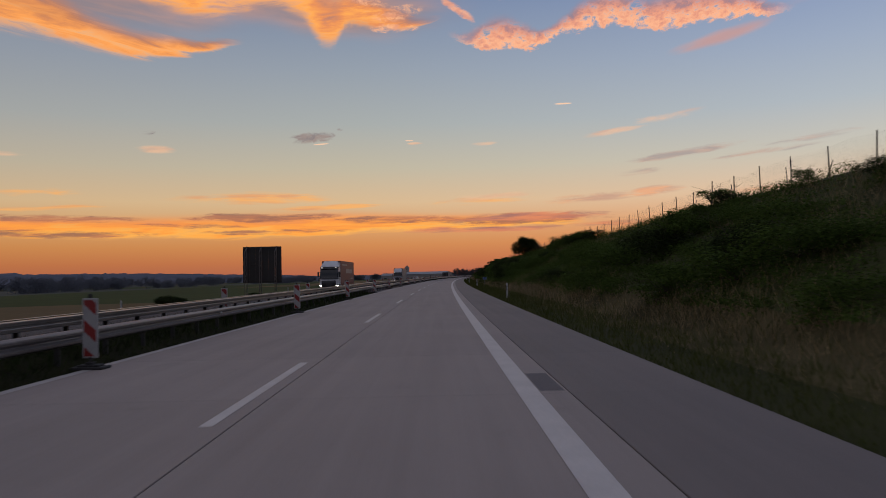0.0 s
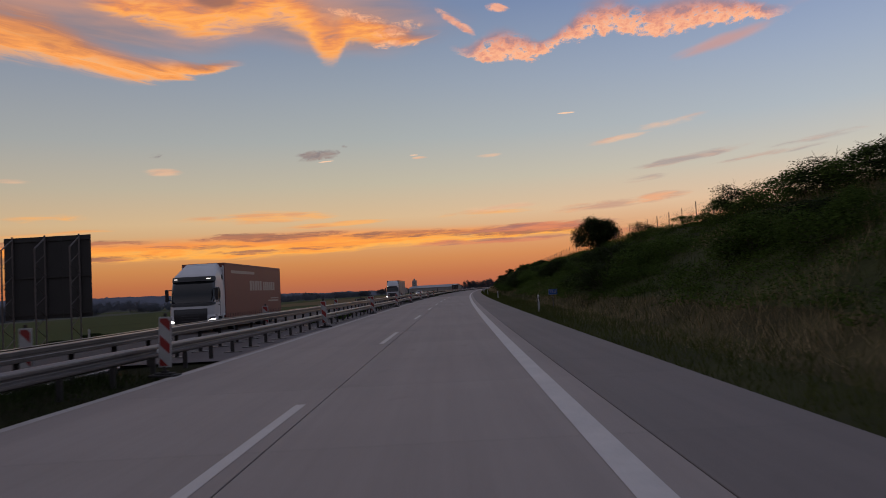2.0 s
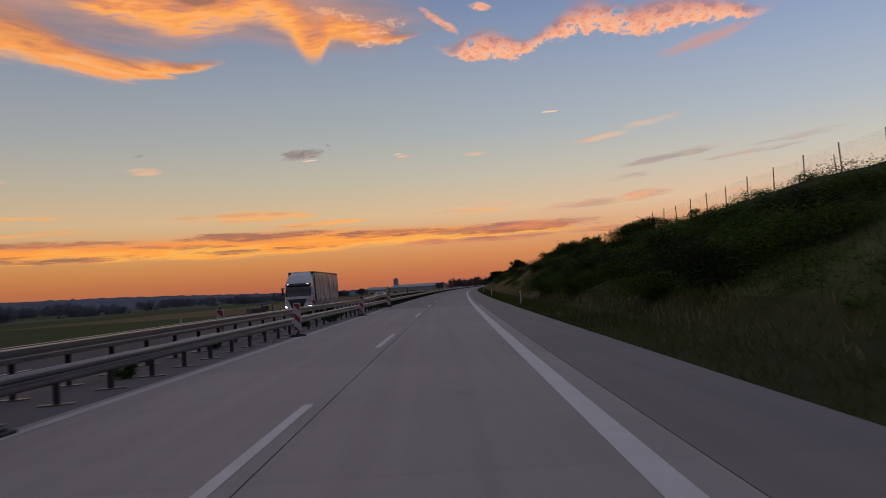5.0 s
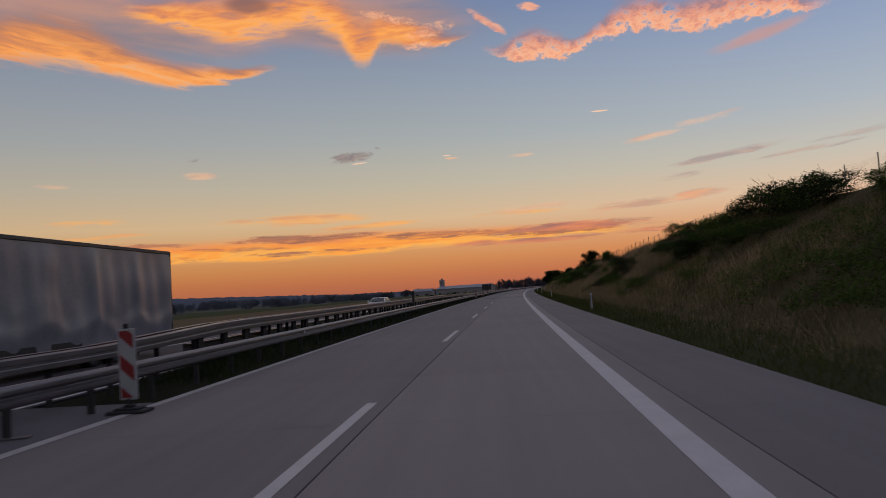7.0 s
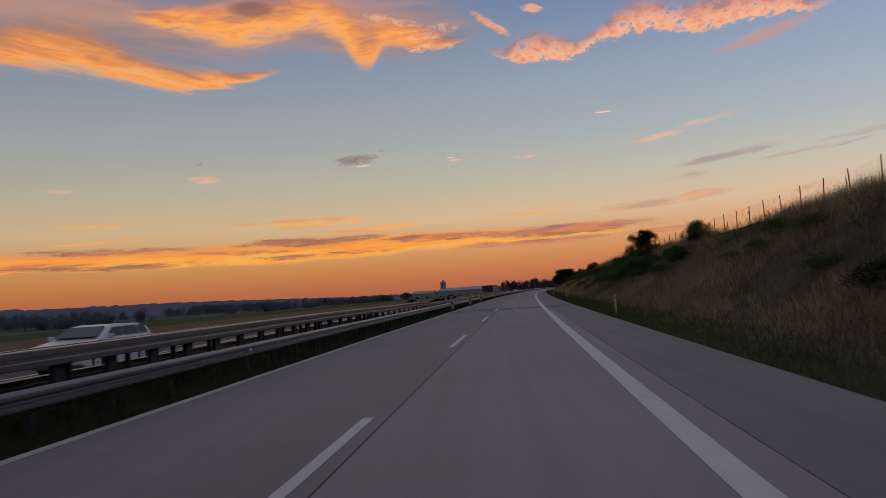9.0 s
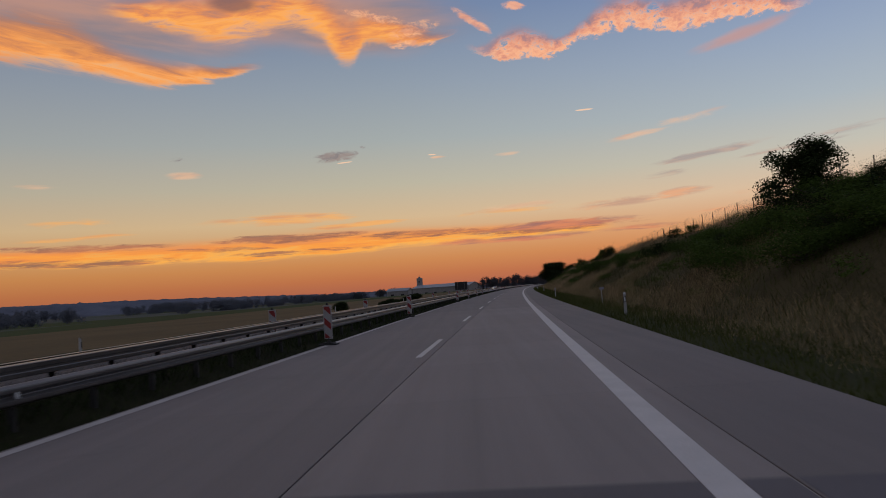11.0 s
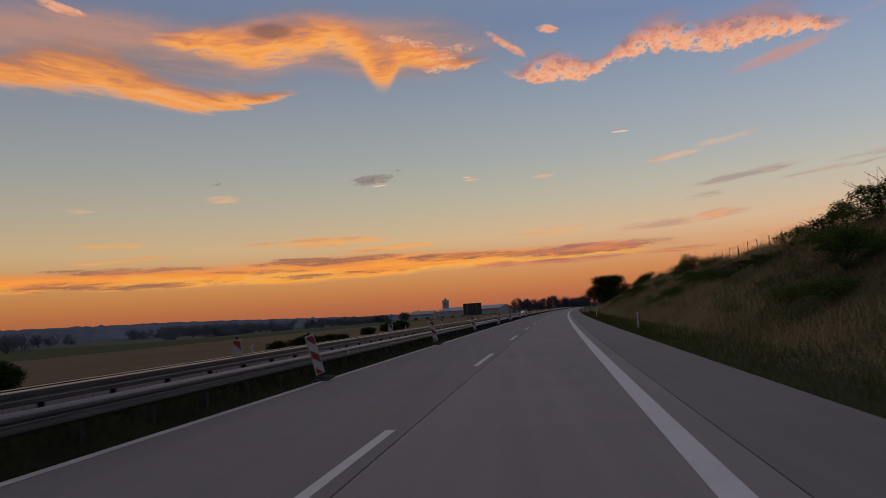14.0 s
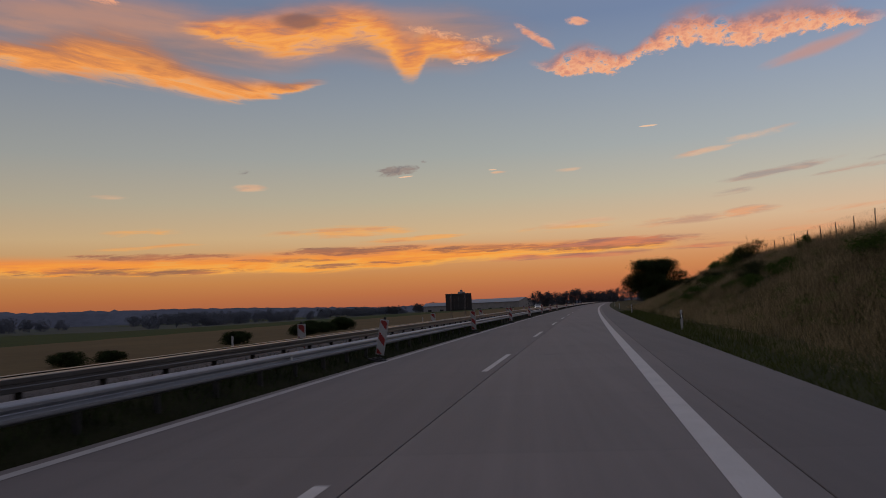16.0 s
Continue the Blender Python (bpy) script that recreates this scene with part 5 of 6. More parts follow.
rg = random.Random(9)
for nm, cnt, place, h, w, mat, lab in (("dry_grass", 300000, on_dry, 0.68, 0.0065, DRY_GRASS, "tall dry standing grass on the cutting slope"),
                                       ("dry_grass", 80000, on_low_edge, 0.40, 0.006, DRY_GRASS, "dry grass along the foot of the slope"),
                                       ("dry_grass", 70000, on_crest_edge, 0.72, 0.007, DRY_GRASS, "tall pale dry grass along the crest by the fence"),
                                       ("verge_grass", 90000, on_verge, 0.17, 0.010, VERGE_GRASS, "short mown grass of the verge"),
                                       ("green_grass", 110000, on_green, 0.5, 0.009, GREEN_GRASS, "green grass and weeds between the shrubs"),
                                       # dark leaf material stands in for rail shade on the median blades
                                       ("median_grass", 100000, on_median, 0.15, 0.009, LEAF_DARK, "short median grass with the rails' shade in its dark colour")):
    v, f = blades(cnt, place, h, w, rg)
    tagged(new(nm, mesh_of(nm, v, f, [mat])), lab, "grass", kind="stuff")

# ---- the distance ----
def far_wood(name, places, seed, mat, label):
    """Far trees as uneven heaps of leaf blades with short trunks."""
    rng = random.Random(seed)
    vs, fs = [], []
    for s, x, h, w in places:
        base = road(s, x, land(s, x) - 0.5) if not isinstance(s, Vector) else s
        for b in range(7):
            u = rng.random()
            r = w * rng.uniform(0.22, 0.36)
            cx, cy = rng.gauss(0, w * 0.26), rng.gauss(0, w * 0.26)
            cz = min(h * (0.22 + 0.72 * u), h - r * 0.7)
            for _ in range(70):
                d = Vector((rng.gauss(0, 1), rng.gauss(0, 1), rng.gauss(0, 1))).normalized()
                p = base + Vector((cx, cy, cz)) + d * r * rng.random() ** 0.45
                a = Vector((rng.gauss(0, 1), rng.gauss(0, 1), rng.gauss(0, 1))).normalized()
                q = a.orthogonal().normalized()
                l = w * rng.uniform(0.026, 0.058)
                o = len(vs)
                vs += [p - a * l, p + q * l * 0.8, p + a * l, p - q * l * 0.8]
                fs.append((o, o + 1, o + 2, o + 3))
        o = len(vs)
        for dx, dy in ((-0.3, 0), (0.3, 0), (0, 0.3)):
            vs += [base + Vector((dx, dy, -0.5)), base + Vector((dx * 0.6, dy * 0.6, h * 0.5))]
        fs += [(o, o + 2, o + 3, o + 1), (o + 2, o + 4, o + 5, o + 3), (o + 4, o, o + 1, o + 5)]
    me = mesh_of(name, vs, fs, [mat])
    me.polygons.foreach_set("use_smooth", [True] * len(me.polygons))
    tagged(new(name, me), label, "woods", kind="stuff")


rng = random.Random(3)
hedge = []
s = 120.0
while s < 2300:
    if noise.noise((s * 0.009, 7.7, 0)) > -0.22:
        hedge.append((s, -275 + 45 * noise.noise((s * 0.004, 2, 0)) + rng.gauss(0, 7), rng.uniform(6.5, 11), rng.uniform(8, 14)))
    s += rng.uniform(5, 11)
far_wood("far_hedgerow", hedge, 5, FAR_TREES_HAZED, "dark row of field trees beyond the crops")
belt = []
s = 300.0
while s < 3600:
    if noise.noise((s * 0.006, 4.4, 0)) > -0.35:
        belt.append((s, -560 - 60 * noise.noise((s * 0.003, 5, 0)) + rng.gauss(0, 14), rng.uniform(9, 15), rng.uniform(13, 20)))
    s += rng.uniform(9, 16)
far_wood("far_belt_of_trees", belt, 6, FAR_TREES_HAZED, "belt of trees across the valley, mist tinted into its colour")
grove = []
for k in range(60):
    a, d = radians(0.8 + 6.4 * k / 59 + rng.gauss(0, 0.12)), rng.uniform(570, 660)
    tall = 8.5 + 3.5 * noise.noise((k * 0.22, 0.4, 0)) + rng.uniform(-1, 1.5)
    grove.append((Vector((16.6 + math.sin(a) * d, 456.7 + math.cos(a) * d, -1.5)), 0, tall + 1.5, rng.uniform(6, 9)))
for k in range(30):
    grove.append((rng.uniform(1300, 1420), -185 - rng.uniform(0, 190), rng.uniform(7, 12), rng.uniform(8, 13)))
for k in range(16):
    grove.append((rng.uniform(690, 980), 14 + rng.uniform(0, 18), rng.uniform(5, 9), rng.uniform(6, 9)))
far_wood("far_grove", grove, 7, GROVE_LEAF_HAZED, "dark grove of tall trees where the road bends away")


def ridge(name, dist, az0, az1, profile, depth, seed, label):
    """A wooded ridge on the skyline, with a ragged top."""
    vs, fs = [], []
    n = 420
    for i in range(n + 1):
        a = az0 + (az1 - az0) * i / n
        d = dist
        h = profile(a) + 2.2 * noise.noise((a * 3.1, seed, 0)) + 4.6 * abs(noise.noise((a * 14.0, seed, 3))) + 2.0 * noise.noise((a * 40, seed, 5))
        c, q = math.sin(radians(a)), math.cos(radians(a))
        vs += [(c * d, q * d, -14.0), (c * (d + depth * 0.5), q * (d + depth * 0.5), h * 0.72), (c * (d + depth), q * (d + depth), h), (c * (d + depth * 2), q * (d + depth * 2), -14.0)]
    for i in range(n):
        o = i * 4
        for k in range(3):
            fs.append((o + k, o + k + 1, o + k + 5, o + k + 4))
    tagged(new(name, mesh_of(name, vs, fs, [HILLS_HAZED])), label, "hills", kind="structure")


def near_ridge(a):
    return 4 + 20 * smooth(8, 26, -a) + 7 * math.exp(-((a + 33) / 4.0) ** 2)


def high_ridge(a):
    return 8 + 30 * smooth(5, 24, -a) - 6 * smooth(26, 40, -a)


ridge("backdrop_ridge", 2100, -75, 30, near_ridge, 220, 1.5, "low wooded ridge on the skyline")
ridge("backdrop_hills", 3400, -75, 30, high_ridge, 350, 8.5, "hills on the horizon with blue haze in their colour")

PALE_WALL = material("pale_rendered_wall", (0.30, 0.28, 0.27), 0.15, 0.3, 4.0, 0.9, bump=0.1)
METAL_ROOF = material("grey_metal_roof", (0.24, 0.25, 0.28), 0.1, 0.2, 3.0, 0.45, 0.2, 0.05)
DARK_OPENING = material("dark_doorway", (0.02, 0.02, 0.022), 0.2, 1.0, 8.0, 0.8, bump=0.0)


def hall(s, x, turn, length, depth, eaves, ridge_h, label, doors=6, base=-6.0):
    g = root("farm_hall", label, "barn")
    g.matrix_basis = at_road(s, x, base, turn)
    L, D, e, r = length / 2, depth / 2, eaves - base, ridge_h - base
    bm = bmesh.new()
    box(bm, -L, L, -D, D, -1.0, e)
    for sx in (-L, L):
        a = [bm.verts.new(c) for c in ((sx, -D, e), (sx, D, e), (sx, 0, r - 0.15))]
        bm.faces.new(a)
    part("wall", bm, PALE_WALL, g)
    bm = bmesh.new()
    for sy in (-1, 1):
        q = [(-L - 0.6, sy * (D + 0.8), e - 0.25), (L + 0.6, sy * (D + 0.8), e - 0.25), (L + 0.6, 0, r), (-L - 0.6, 0, r)]
        top = [bm.verts.new(c) for c in q]
        low = [bm.verts.new((c[0], c[1], c[2] - 0.2)) for c in q]
        bm.faces.new(top), bm.faces.new(low[::-1])
        for k in range(4):
            bm.faces.new((top[k], low[k], low[(k + 1) % 4], top[(k + 1) % 4]))
    part("roof", bm, METAL_ROOF, g, "grey sheet metal roof")
    for k in range(doors):
        bm = bmesh.new()
        c = -L + length * (k + 0.5) / doors
        box(bm, c - 2.2, c + 2.2, -D - 0.06, -D - 0.01, 0.4, min(4.6, e - 0.8))
        part("gate", bm, DARK_OPENING, g, "dark hall gate")
    return g


hall(1238, -125, -28, 88, 24, 4.6, 8.2, "long pale farm hall with a grey metal roof")
hall(1290, -196, -10, 30, 14, 3.0, 6.4, "small pale farm building beside the silo", 2)
silo = root("silo_tower", "tall grey grain silo tower on the farm", "silo")
silo.matrix_basis = at_road(1271, -164, -6.0)
bm = bmesh.new()
box(bm, -3.3, 3.3, -3.3, 3.3, -1, 23.4, 0.15)
part("tower", bm, PALE_WALL, silo)
bm = bmesh.new()
box(bm, -1.2, 1.2, -1.4, 1.4, 23.4, 25.4, 0.1)
tube(bm, (0.6, 0, 25.4), (0.6, 0, 27.0), 0.15)
part("head_house", bm, METAL_ROOF, silo)
for k in range(4):
    bm = bmesh.new()
    box(bm, -0.7, 0.7, -3.36, -3.31, 3 + 5 * k, 5 + 5 * k)
    part("window", bm, DARK_OPENING, silo)

# ---- vehicles of the opposite direction ----
CAB_WHITE = material("white_cab_paint", (0.56, 0.56, 0.58), 0.06, 1.0, 30.0, 0.35, bump=0.02)
CAB_SILVER = material("silver_cab_paint", (0.45, 0.46, 0.49), 0.06, 1.0, 30.0, 0.32, 0.2, 0.02)
BROWN_CURTAIN = material("brown_red_curtain", (0.20, 0.065, 0.05), 0.12, 0.6, 12.0, 0.55, bump=0.15)
GREY_CURTAIN = material("grey_pvc_curtain", (0.24, 0.235, 0.25), 0.14, 0.5, 10.0, 0.35, bump=0.1)
PALE_PRINT = material("pale_print", (0.40, 0.33, 0.29), 0.06, 3.0, 30.0, 0.55, bump=0.0)
DARK_TRIM = material("dark_plastic_trim", (0.018, 0.018, 0.02), 0.2, 3.0, 40.0, 0.45, bump=0.05)
TYRE = material("tyre_rubber", (0.015, 0.015, 0.015), 0.2, 8.0, 60.0, 0.85, bump=0.2)
RIM = material("steel_rim", (0.30, 0.30, 0.31), 0.1, 6.0, 40.0, 0.4, 0.7, 0.05)
GLASS = material("dark_vehicle_glass", (0.012, 0.013, 0.015), 0.1, 2.0, 20.0, 0.12, bump=0.0)
SIDE_GLASS = material("tinted_side_glass", (0.010, 0.011, 0.013), 0.1, 2.0, 20.0, 0.25, bump=0.0, spec=0.12)
LAMP = glowing("lit_headlamp", (1.0, 0.95, 0.82, 1), 6.0)
MARKER = glowing("lit_marker_lamp", (1.0, 0.92, 0.8, 1), 1.5)
CAR_WHITE = material("white_car_paint", (0.62, 0.62, 0.64), 0.05, 1.0, 30.0, 0.25, bump=0.0)


def side_shape(bm, outline, x0, x1, inset=0.0, bevel=0.0):
    """A side view outline (y, z), given a width; the upper part may lean inwards."""
    top = max(z for y, z in outline)
    low = min(z for y, z in outline)

    def ring(x):
        return [bm.verts.new((x - math.copysign(inset * max(0.0, (z - low) / (top - low) - 0.35) / 0.65, x), y, z)) for y, z in outline]
    a, b = ring(x0), ring(x1)
    bm.faces.new(a[::-1]), bm.faces.new(b)
    n = len(outline)
    for k in range(n):
        bm.faces.new((a[k], a[(k + 1) % n], b[(k + 1) % n], b[k]))
    bmesh.ops.recalc_face_normals(bm, faces=bm.faces)
    if bevel:
        bmesh.ops.bevel(bm, geom=list(bm.edges), offset=bevel, segments=2, affect="EDGES", profile=0.6, clamp_overlap=True)


def wheel(parent, x, y, r, w):
    bm = bmesh.new()
    prof = [(r * 0.58, -w / 2), (r * 0.94, -w / 2), (r, -w * 0.36), (r, w * 0.36), (r * 0.94, w / 2), (r * 0.58, w / 2)]
    rings = []
    for k in range(20):
        a = k * math.tau / 20
        rings.append([bm.verts.new((q, math.cos(a) * p, math.sin(a) * p)) for p, q in prof])
    for k in range(20):
        for j in range(len(prof)):
            bm.faces.new((rings[k][j], rings[(k + 1) % 20][j], rings[(k + 1) % 20][(j + 1) % 6], rings[k][(j + 1) % 6])).smooth = True
    wh = part("wheel", bm, TYRE, parent, "black tyre")
    wh.matrix_basis = Matrix.Translation((x, y, r))
    bm = bmesh.new()
    tube(bm, (-w * 0.3, 0, 0), (w * 0.3, 0, 0), r * 0.57, r * 0.57, 16)
    tube(bm, (-w * 0.45, 0, 0), (w * 0.45, 0, 0), r * 0.22, r * 0.22, 10)
    part("rim", bm, RIM, wh, "steel rim")


# the silhouettes of the two cabs: heights, how far the front leans back there, half widths
LOW_BROW = ((0.30, 0.95, 1.30, 1.80, 2.75, 3.05, 3.40, 3.72, 3.92), (0.04, -0.02, -0.02, 0.05, 0.33, 0.50, 0.86, 1.36, 2.05), (1.22, 1.245, 1.25, 1.24, 1.19, 1.17, 1.12, 1.04, 0.94))
HIGH_BROW = ((0.30, 0.95, 1.30, 1.80, 2.95, 3.22, 3.46, 3.72, 3.92), (0.04, -0.03, -0.02, 0.06, 0.36, 0.46, 0.92, 1.42, 2.05), (1.22, 1.245, 1.25, 1.24, 1.20, 1.18, 1.12, 1.04, 0.94))
CAB_SHAPE = {"now": LOW_BROW}


def cab_point(d, z, grow):
    """The cab's skin: d runs round the front from its middle, with rounded corners."""
    heights, front, half = CAB_SHAPE["now"]
    k = 0
    while k < len(heights) - 2 and z > heights[k + 1]:
        k += 1
    u = (z - heights[k]) / (heights[k + 1] - heights[k])
    yf, w, r = front[k] + (front[k + 1] - front[k]) * u, half[k] + (half[k + 1] - half[k]) * u, 0.36
    q, flat = abs(d), w - r
    bow = 0.07 * (min(q, flat) / flat) ** 2
    if q <= flat:
        p = (q, yf - grow + bow)
    elif q <= flat + r * math.pi / 2:
        a = (q - flat) / r
        p = (flat + (r + grow) * math.sin(a), yf + 0.07 + r - (r + grow) * math.cos(a))
    else:
        p = (w + grow, yf + 0.07 + r + q - flat - r * math.pi / 2)
    return Vector((math.copysign(p[0], d), min(p[1], 2.32), z))


def cab_skin(bm, levels, grow=0.014, depth=0.05, n=28):
    """A panel on the cab's skin, from rows of (height, from, to), with thickness."""
    sheets = []
    for g in (grow, grow - depth):
        sheets.append([[bm.verts.new(cab_point(d0 + (d1 - d0) * i / n, z, g)) for i in range(n + 1)] for z, d0, d1 in levels])
    out, back = sheets
    for j in range(len(levels) - 1):
        for i in range(n):
            bm.faces.new((out[j][i], out[j][i + 1], out[j + 1][i + 1], out[j + 1][i])).smooth = True
        for i in (0, n):
            bm.faces.new((out[j][i], out[j + 1][i], back[j + 1][i], back[j][i]))
    for j in (0, len(levels) - 1):
        for i in range(n):
            bm.faces.new((out[j][i], out[j][i + 1], back[j][i + 1], back[j][i]))


def lorry(label, cab_mat, curtain, folds, prints):
    g = root("lorry", label, "lorry", "lorries of the opposite direction")
    CAB_SHAPE["now"] = LOW_BROW if folds else HIGH_BROW
    brow = 2.705 if folds else 2.955
    bm = bmesh.new()
    reach = 3.35
    cab_skin(bm, [(z, -reach, reach) for z in (0.92, 1.1, 1.3, 1.55, 1.8, 2.1, 2.4, 2.75, 2.9, 3.05, 3.2, 3.4, 3.56, 3.72, 3.82, 3.92)], 0.0, 0.06, 60)
    box(bm, -1.15, 1.15, 2.24, 2.31, 0.95, 3.75, 0.02)
    box(bm, -0.92, 0.92, 2.0, 2.31, 3.86, 3.93, 0.02)
    part("cab", bm, cab_mat, g, "tall sleeper cab")
    bm = bmesh.new()
    cab_skin(bm, [(0.30, -1.25, 1.25), (0.5, -1.75, 1.75), (0.90, -1.75, 1.75)], 0.02, 0.30, 30)
    part("bumper", bm, cab_mat, g)
    bm = bmesh.new()
    cab_skin(bm, [(1.74, -1.38, 1.38), (2.2, -1.40, 1.40), (brow - 0.005, -1.36, 1.36)])
    part("windscreen", bm, GLASS, g, "dark windscreen")
    bm = bmesh.new()
    cab_skin(bm, [(brow, -1.38, 1.38), (brow + 0.10, -1.38, 1.38), (brow + (0.20 if folds else 0.26), -1.30, 1.30)], 0.05, 0.08)
    part("sun_visor", bm, DARK_TRIM, g)
    bm = bmesh.new()
    if folds:
        cab_skin(bm, [(0.42, -0.50, 0.50), (0.75, -0.60, 0.60), (0.90, -0.645, 0.645), (0.95, -0.66, 0.66), (1.05, -0.70, 0.70), (1.25, -0.80, 0.80), (1.34, -0.86, 0.86), (1.42, -0.96, 0.96), (1.44, -0.97, 0.97)], 0.036, 0.06)
    else:
        cab_skin(bm, [(0.36, -0.88, 0.88), (0.6, -0.92, 0.92), (0.9, -0.93, 0.93), (0.95, -0.935, 0.935), (1.05, -0.94, 0.94), (1.40, -0.94, 0.94)], 0.036, 0.06)
    for k in range(5):
        cab_skin(bm, [(0.58 + 0.14 * k, -0.5, 0.5), (0.61 + 0.14 * k, -0.5, 0.5)], 0.044, 0.02, 6)
    part("grille", bm, DARK_TRIM, g, "black grille")
    bm = bmesh.new()
    if folds:
        cab_skin(bm, [(1.70, -1.36, 1.36), (1.736, -1.36, 1.36)], 0.012)
    else:
        cab_skin(bm, [(1.54, -1.20, 1.20), (1.60, -1.50, 1.50), (1.736, -1.62, 1.62)], 0.012)
    part("wiper_panel", bm, DARK_TRIM, g)
    bm = bmesh.new()
    side_shape(bm, [(1.2, 3.3), (1.55, 3.72), (2.2, 4.00), (2.28, 4.00), (2.28, 3.3)], -1.02, 1.02, 0.12, 0.05)
    part("roof_fairing", bm, cab_mat, g)
    for sx in (-1, 1):
        bm = bmesh.new()
        side_shape(bm, [(2.26, 1.1), (2.24, 3.86), (2.40, 3.80), (2.40, 1.2)], sx * 1.20 - 0.03, sx * 1.20 + 0.03)
        part("side_fairing", bm, cab_mat, g)
        bm = bmesh.new()
        box(bm, sx * 1.245 - 0.015, sx * 1.245 + 0.015, 1.08, 1.28, 1.55, 1.60, 0.008)
        part("door_handle", bm, DARK_TRIM, g)
        if not folds:
            bm = bmesh.new()
            cab_skin(bm, [(3.02, sx * 2.62, sx * 3.15), (3.14, sx * 2.48, sx * 3.15), (3.32, sx * 2.30, sx * 3.15)], 0.012, 0.03, 8)
            part("air_vent", bm, DARK_TRIM, g, "dark side vent")
        for st in range(3):
            bm = bmesh.new()
            box(bm, sx * 1.235 - 0.03, sx * 1.235 + 0.02, 0.46, 0.76, 0.45 + 0.26 * st, 0.50 + 0.26 * st, 0.01)
            part("step", bm, DARK_TRIM, g)
    bm = bmesh.new()
    box(bm, -0.25, 0.25, -0.085, -0.070, 0.36, 0.46)
    part("number_plate", bm, PALE_PRINT, g)
    for sx in (-1, 1):
        bm = bmesh.new()
        cab_skin(bm, [(0.66, sx * 0.98, sx * 1.12), (0.72, sx * 0.96, sx * 1.36), (0.80, sx * 1.16, sx * 1.44)], 0.045, 0.05, 8)
        part("headlight", bm, LAMP, g, "lit white headlight")
        bm = bmesh.new()
        cab_skin(bm, [(0.83, sx * 0.98, sx * 1.40), (0.93, sx * 1.16, sx * 1.60)], 0.036, 0.05, 8)
        part("headlight_cover", bm, DARK_TRIM, g)
        bm = bmesh.new()
        cab_skin(bm, [(brow + 0.11, sx * 0.82, sx * 1.02), (brow + 0.15, sx * 0.82, sx * 1.02)], 0.062, 0.02, 4)
        part("marker_light", bm, MARKER, g, "lit roof marker light")
        bm = bmesh.new()
        box(bm, sx * 1.42 - 0.10, sx * 1.42 + 0.10, 0.26, 0.40, 1.85, 2.55, 0.05)
        tube(bm, (sx * 1.2, 0.50, 2.50), (sx * 1.4, 0.36, 2.50), 0.025)
        tube(bm, (sx * 1.2, 0.50, 1.95), (sx * 1.4, 0.36, 1.95), 0.025)
        part("mirror", bm, DARK_TRIM if folds == 0 or sx < 0 else cab_mat, g, "mirror housing")
        bm = bmesh.new()
        cab_skin(bm, [(1.74, sx * 1.62, sx * 2.25), (2.0, sx * 1.60, sx * 2.42), (2.3, sx * 1.60, sx * 2.38), (2.58, sx * 1.62, sx * 2.12)], 0.014, 0.05, 10)
        part("side_window", bm, SIDE_GLASS, g)
        bm = bmesh.new()
        box(bm, sx * 1.25 - 0.012, sx * 1.25 + 0.012, 1.36, 1.385, 0.95, 2.45)
        part("door_seam", bm, DARK_TRIM, g)
        bm = bmesh.new()
        side_shape(bm, [(0.70, 0.55), (0.78, 1.00), (1.15, 1.18), (1.62, 1.18), (1.98, 1.00), (2.05, 0.55), (1.90, 0.55), (1.75, 0.98), (1.38, 1.10), (1.0, 0.98), (0.85, 0.55)], sx * 1.20 - 0.06, sx * 1.20 + 0.06)
        part("wheel_arch", bm, cab_mat, g)
        bm = bmesh.new()
        box(bm, sx * 1.02 - 0.2, sx * 1.02 + 0.2, 2.45, 3.45, 0.45, 0.95, 0.08)
        part("fuel_tank", bm, RIM, g, "metal fuel tank")
        bm = bmesh.new()
        box(bm, sx * 1.24 - 0.02, sx * 1.24 + 0.02, 5.0, 9.7, 0.40, 0.92, 0.01)
        part("side_guard", bm, DARK_TRIM, g)
        for y in (1.4, 4.1):
            wheel(g, sx * 1.05, y, 0.50, 0.32)
        for y in (10.4, 11.7, 13.0):
            wheel(g, sx * 1.05, y, 0.50, 0.36)
    bm = bmesh.new()
    box(bm, -0.45, 0.45, 1.0, 15.5, 0.60, 0.92)
    box(bm, -1.2, 1.2, 2.52, 15.82, 0.90, 1.04)
    part("chassis", bm, DARK_TRIM, g)
    # the trailer, with a curtain on each side
    y0, y1, z0, z1 = 2.42, 16.07, 0.80, 4.0
    bm = bmesh.new()
    box(bm, -1.22, 1.22, y0, y1, z0, z1 - 0.02, 0.02)
    part("trailer_body", bm, curtain, g)
    bm = bmesh.new()
    box(bm, -1.275, 1.275, y0 - 0.02, y1 + 0.02, z1 - 0.10, z1 + 0.03, 0.02)
    box(bm, -1.275, 1.275, y0 - 0.04, y0 + 0.06, z0, z1, 0.01)
    box(bm, -1.275, 1.275, y1 - 0.05, y1 + 0.05, z0 - 0.1, z1, 0.01)
    part("trailer_frame", bm, DARK_TRIM if folds else BROWN_CURTAIN, g)
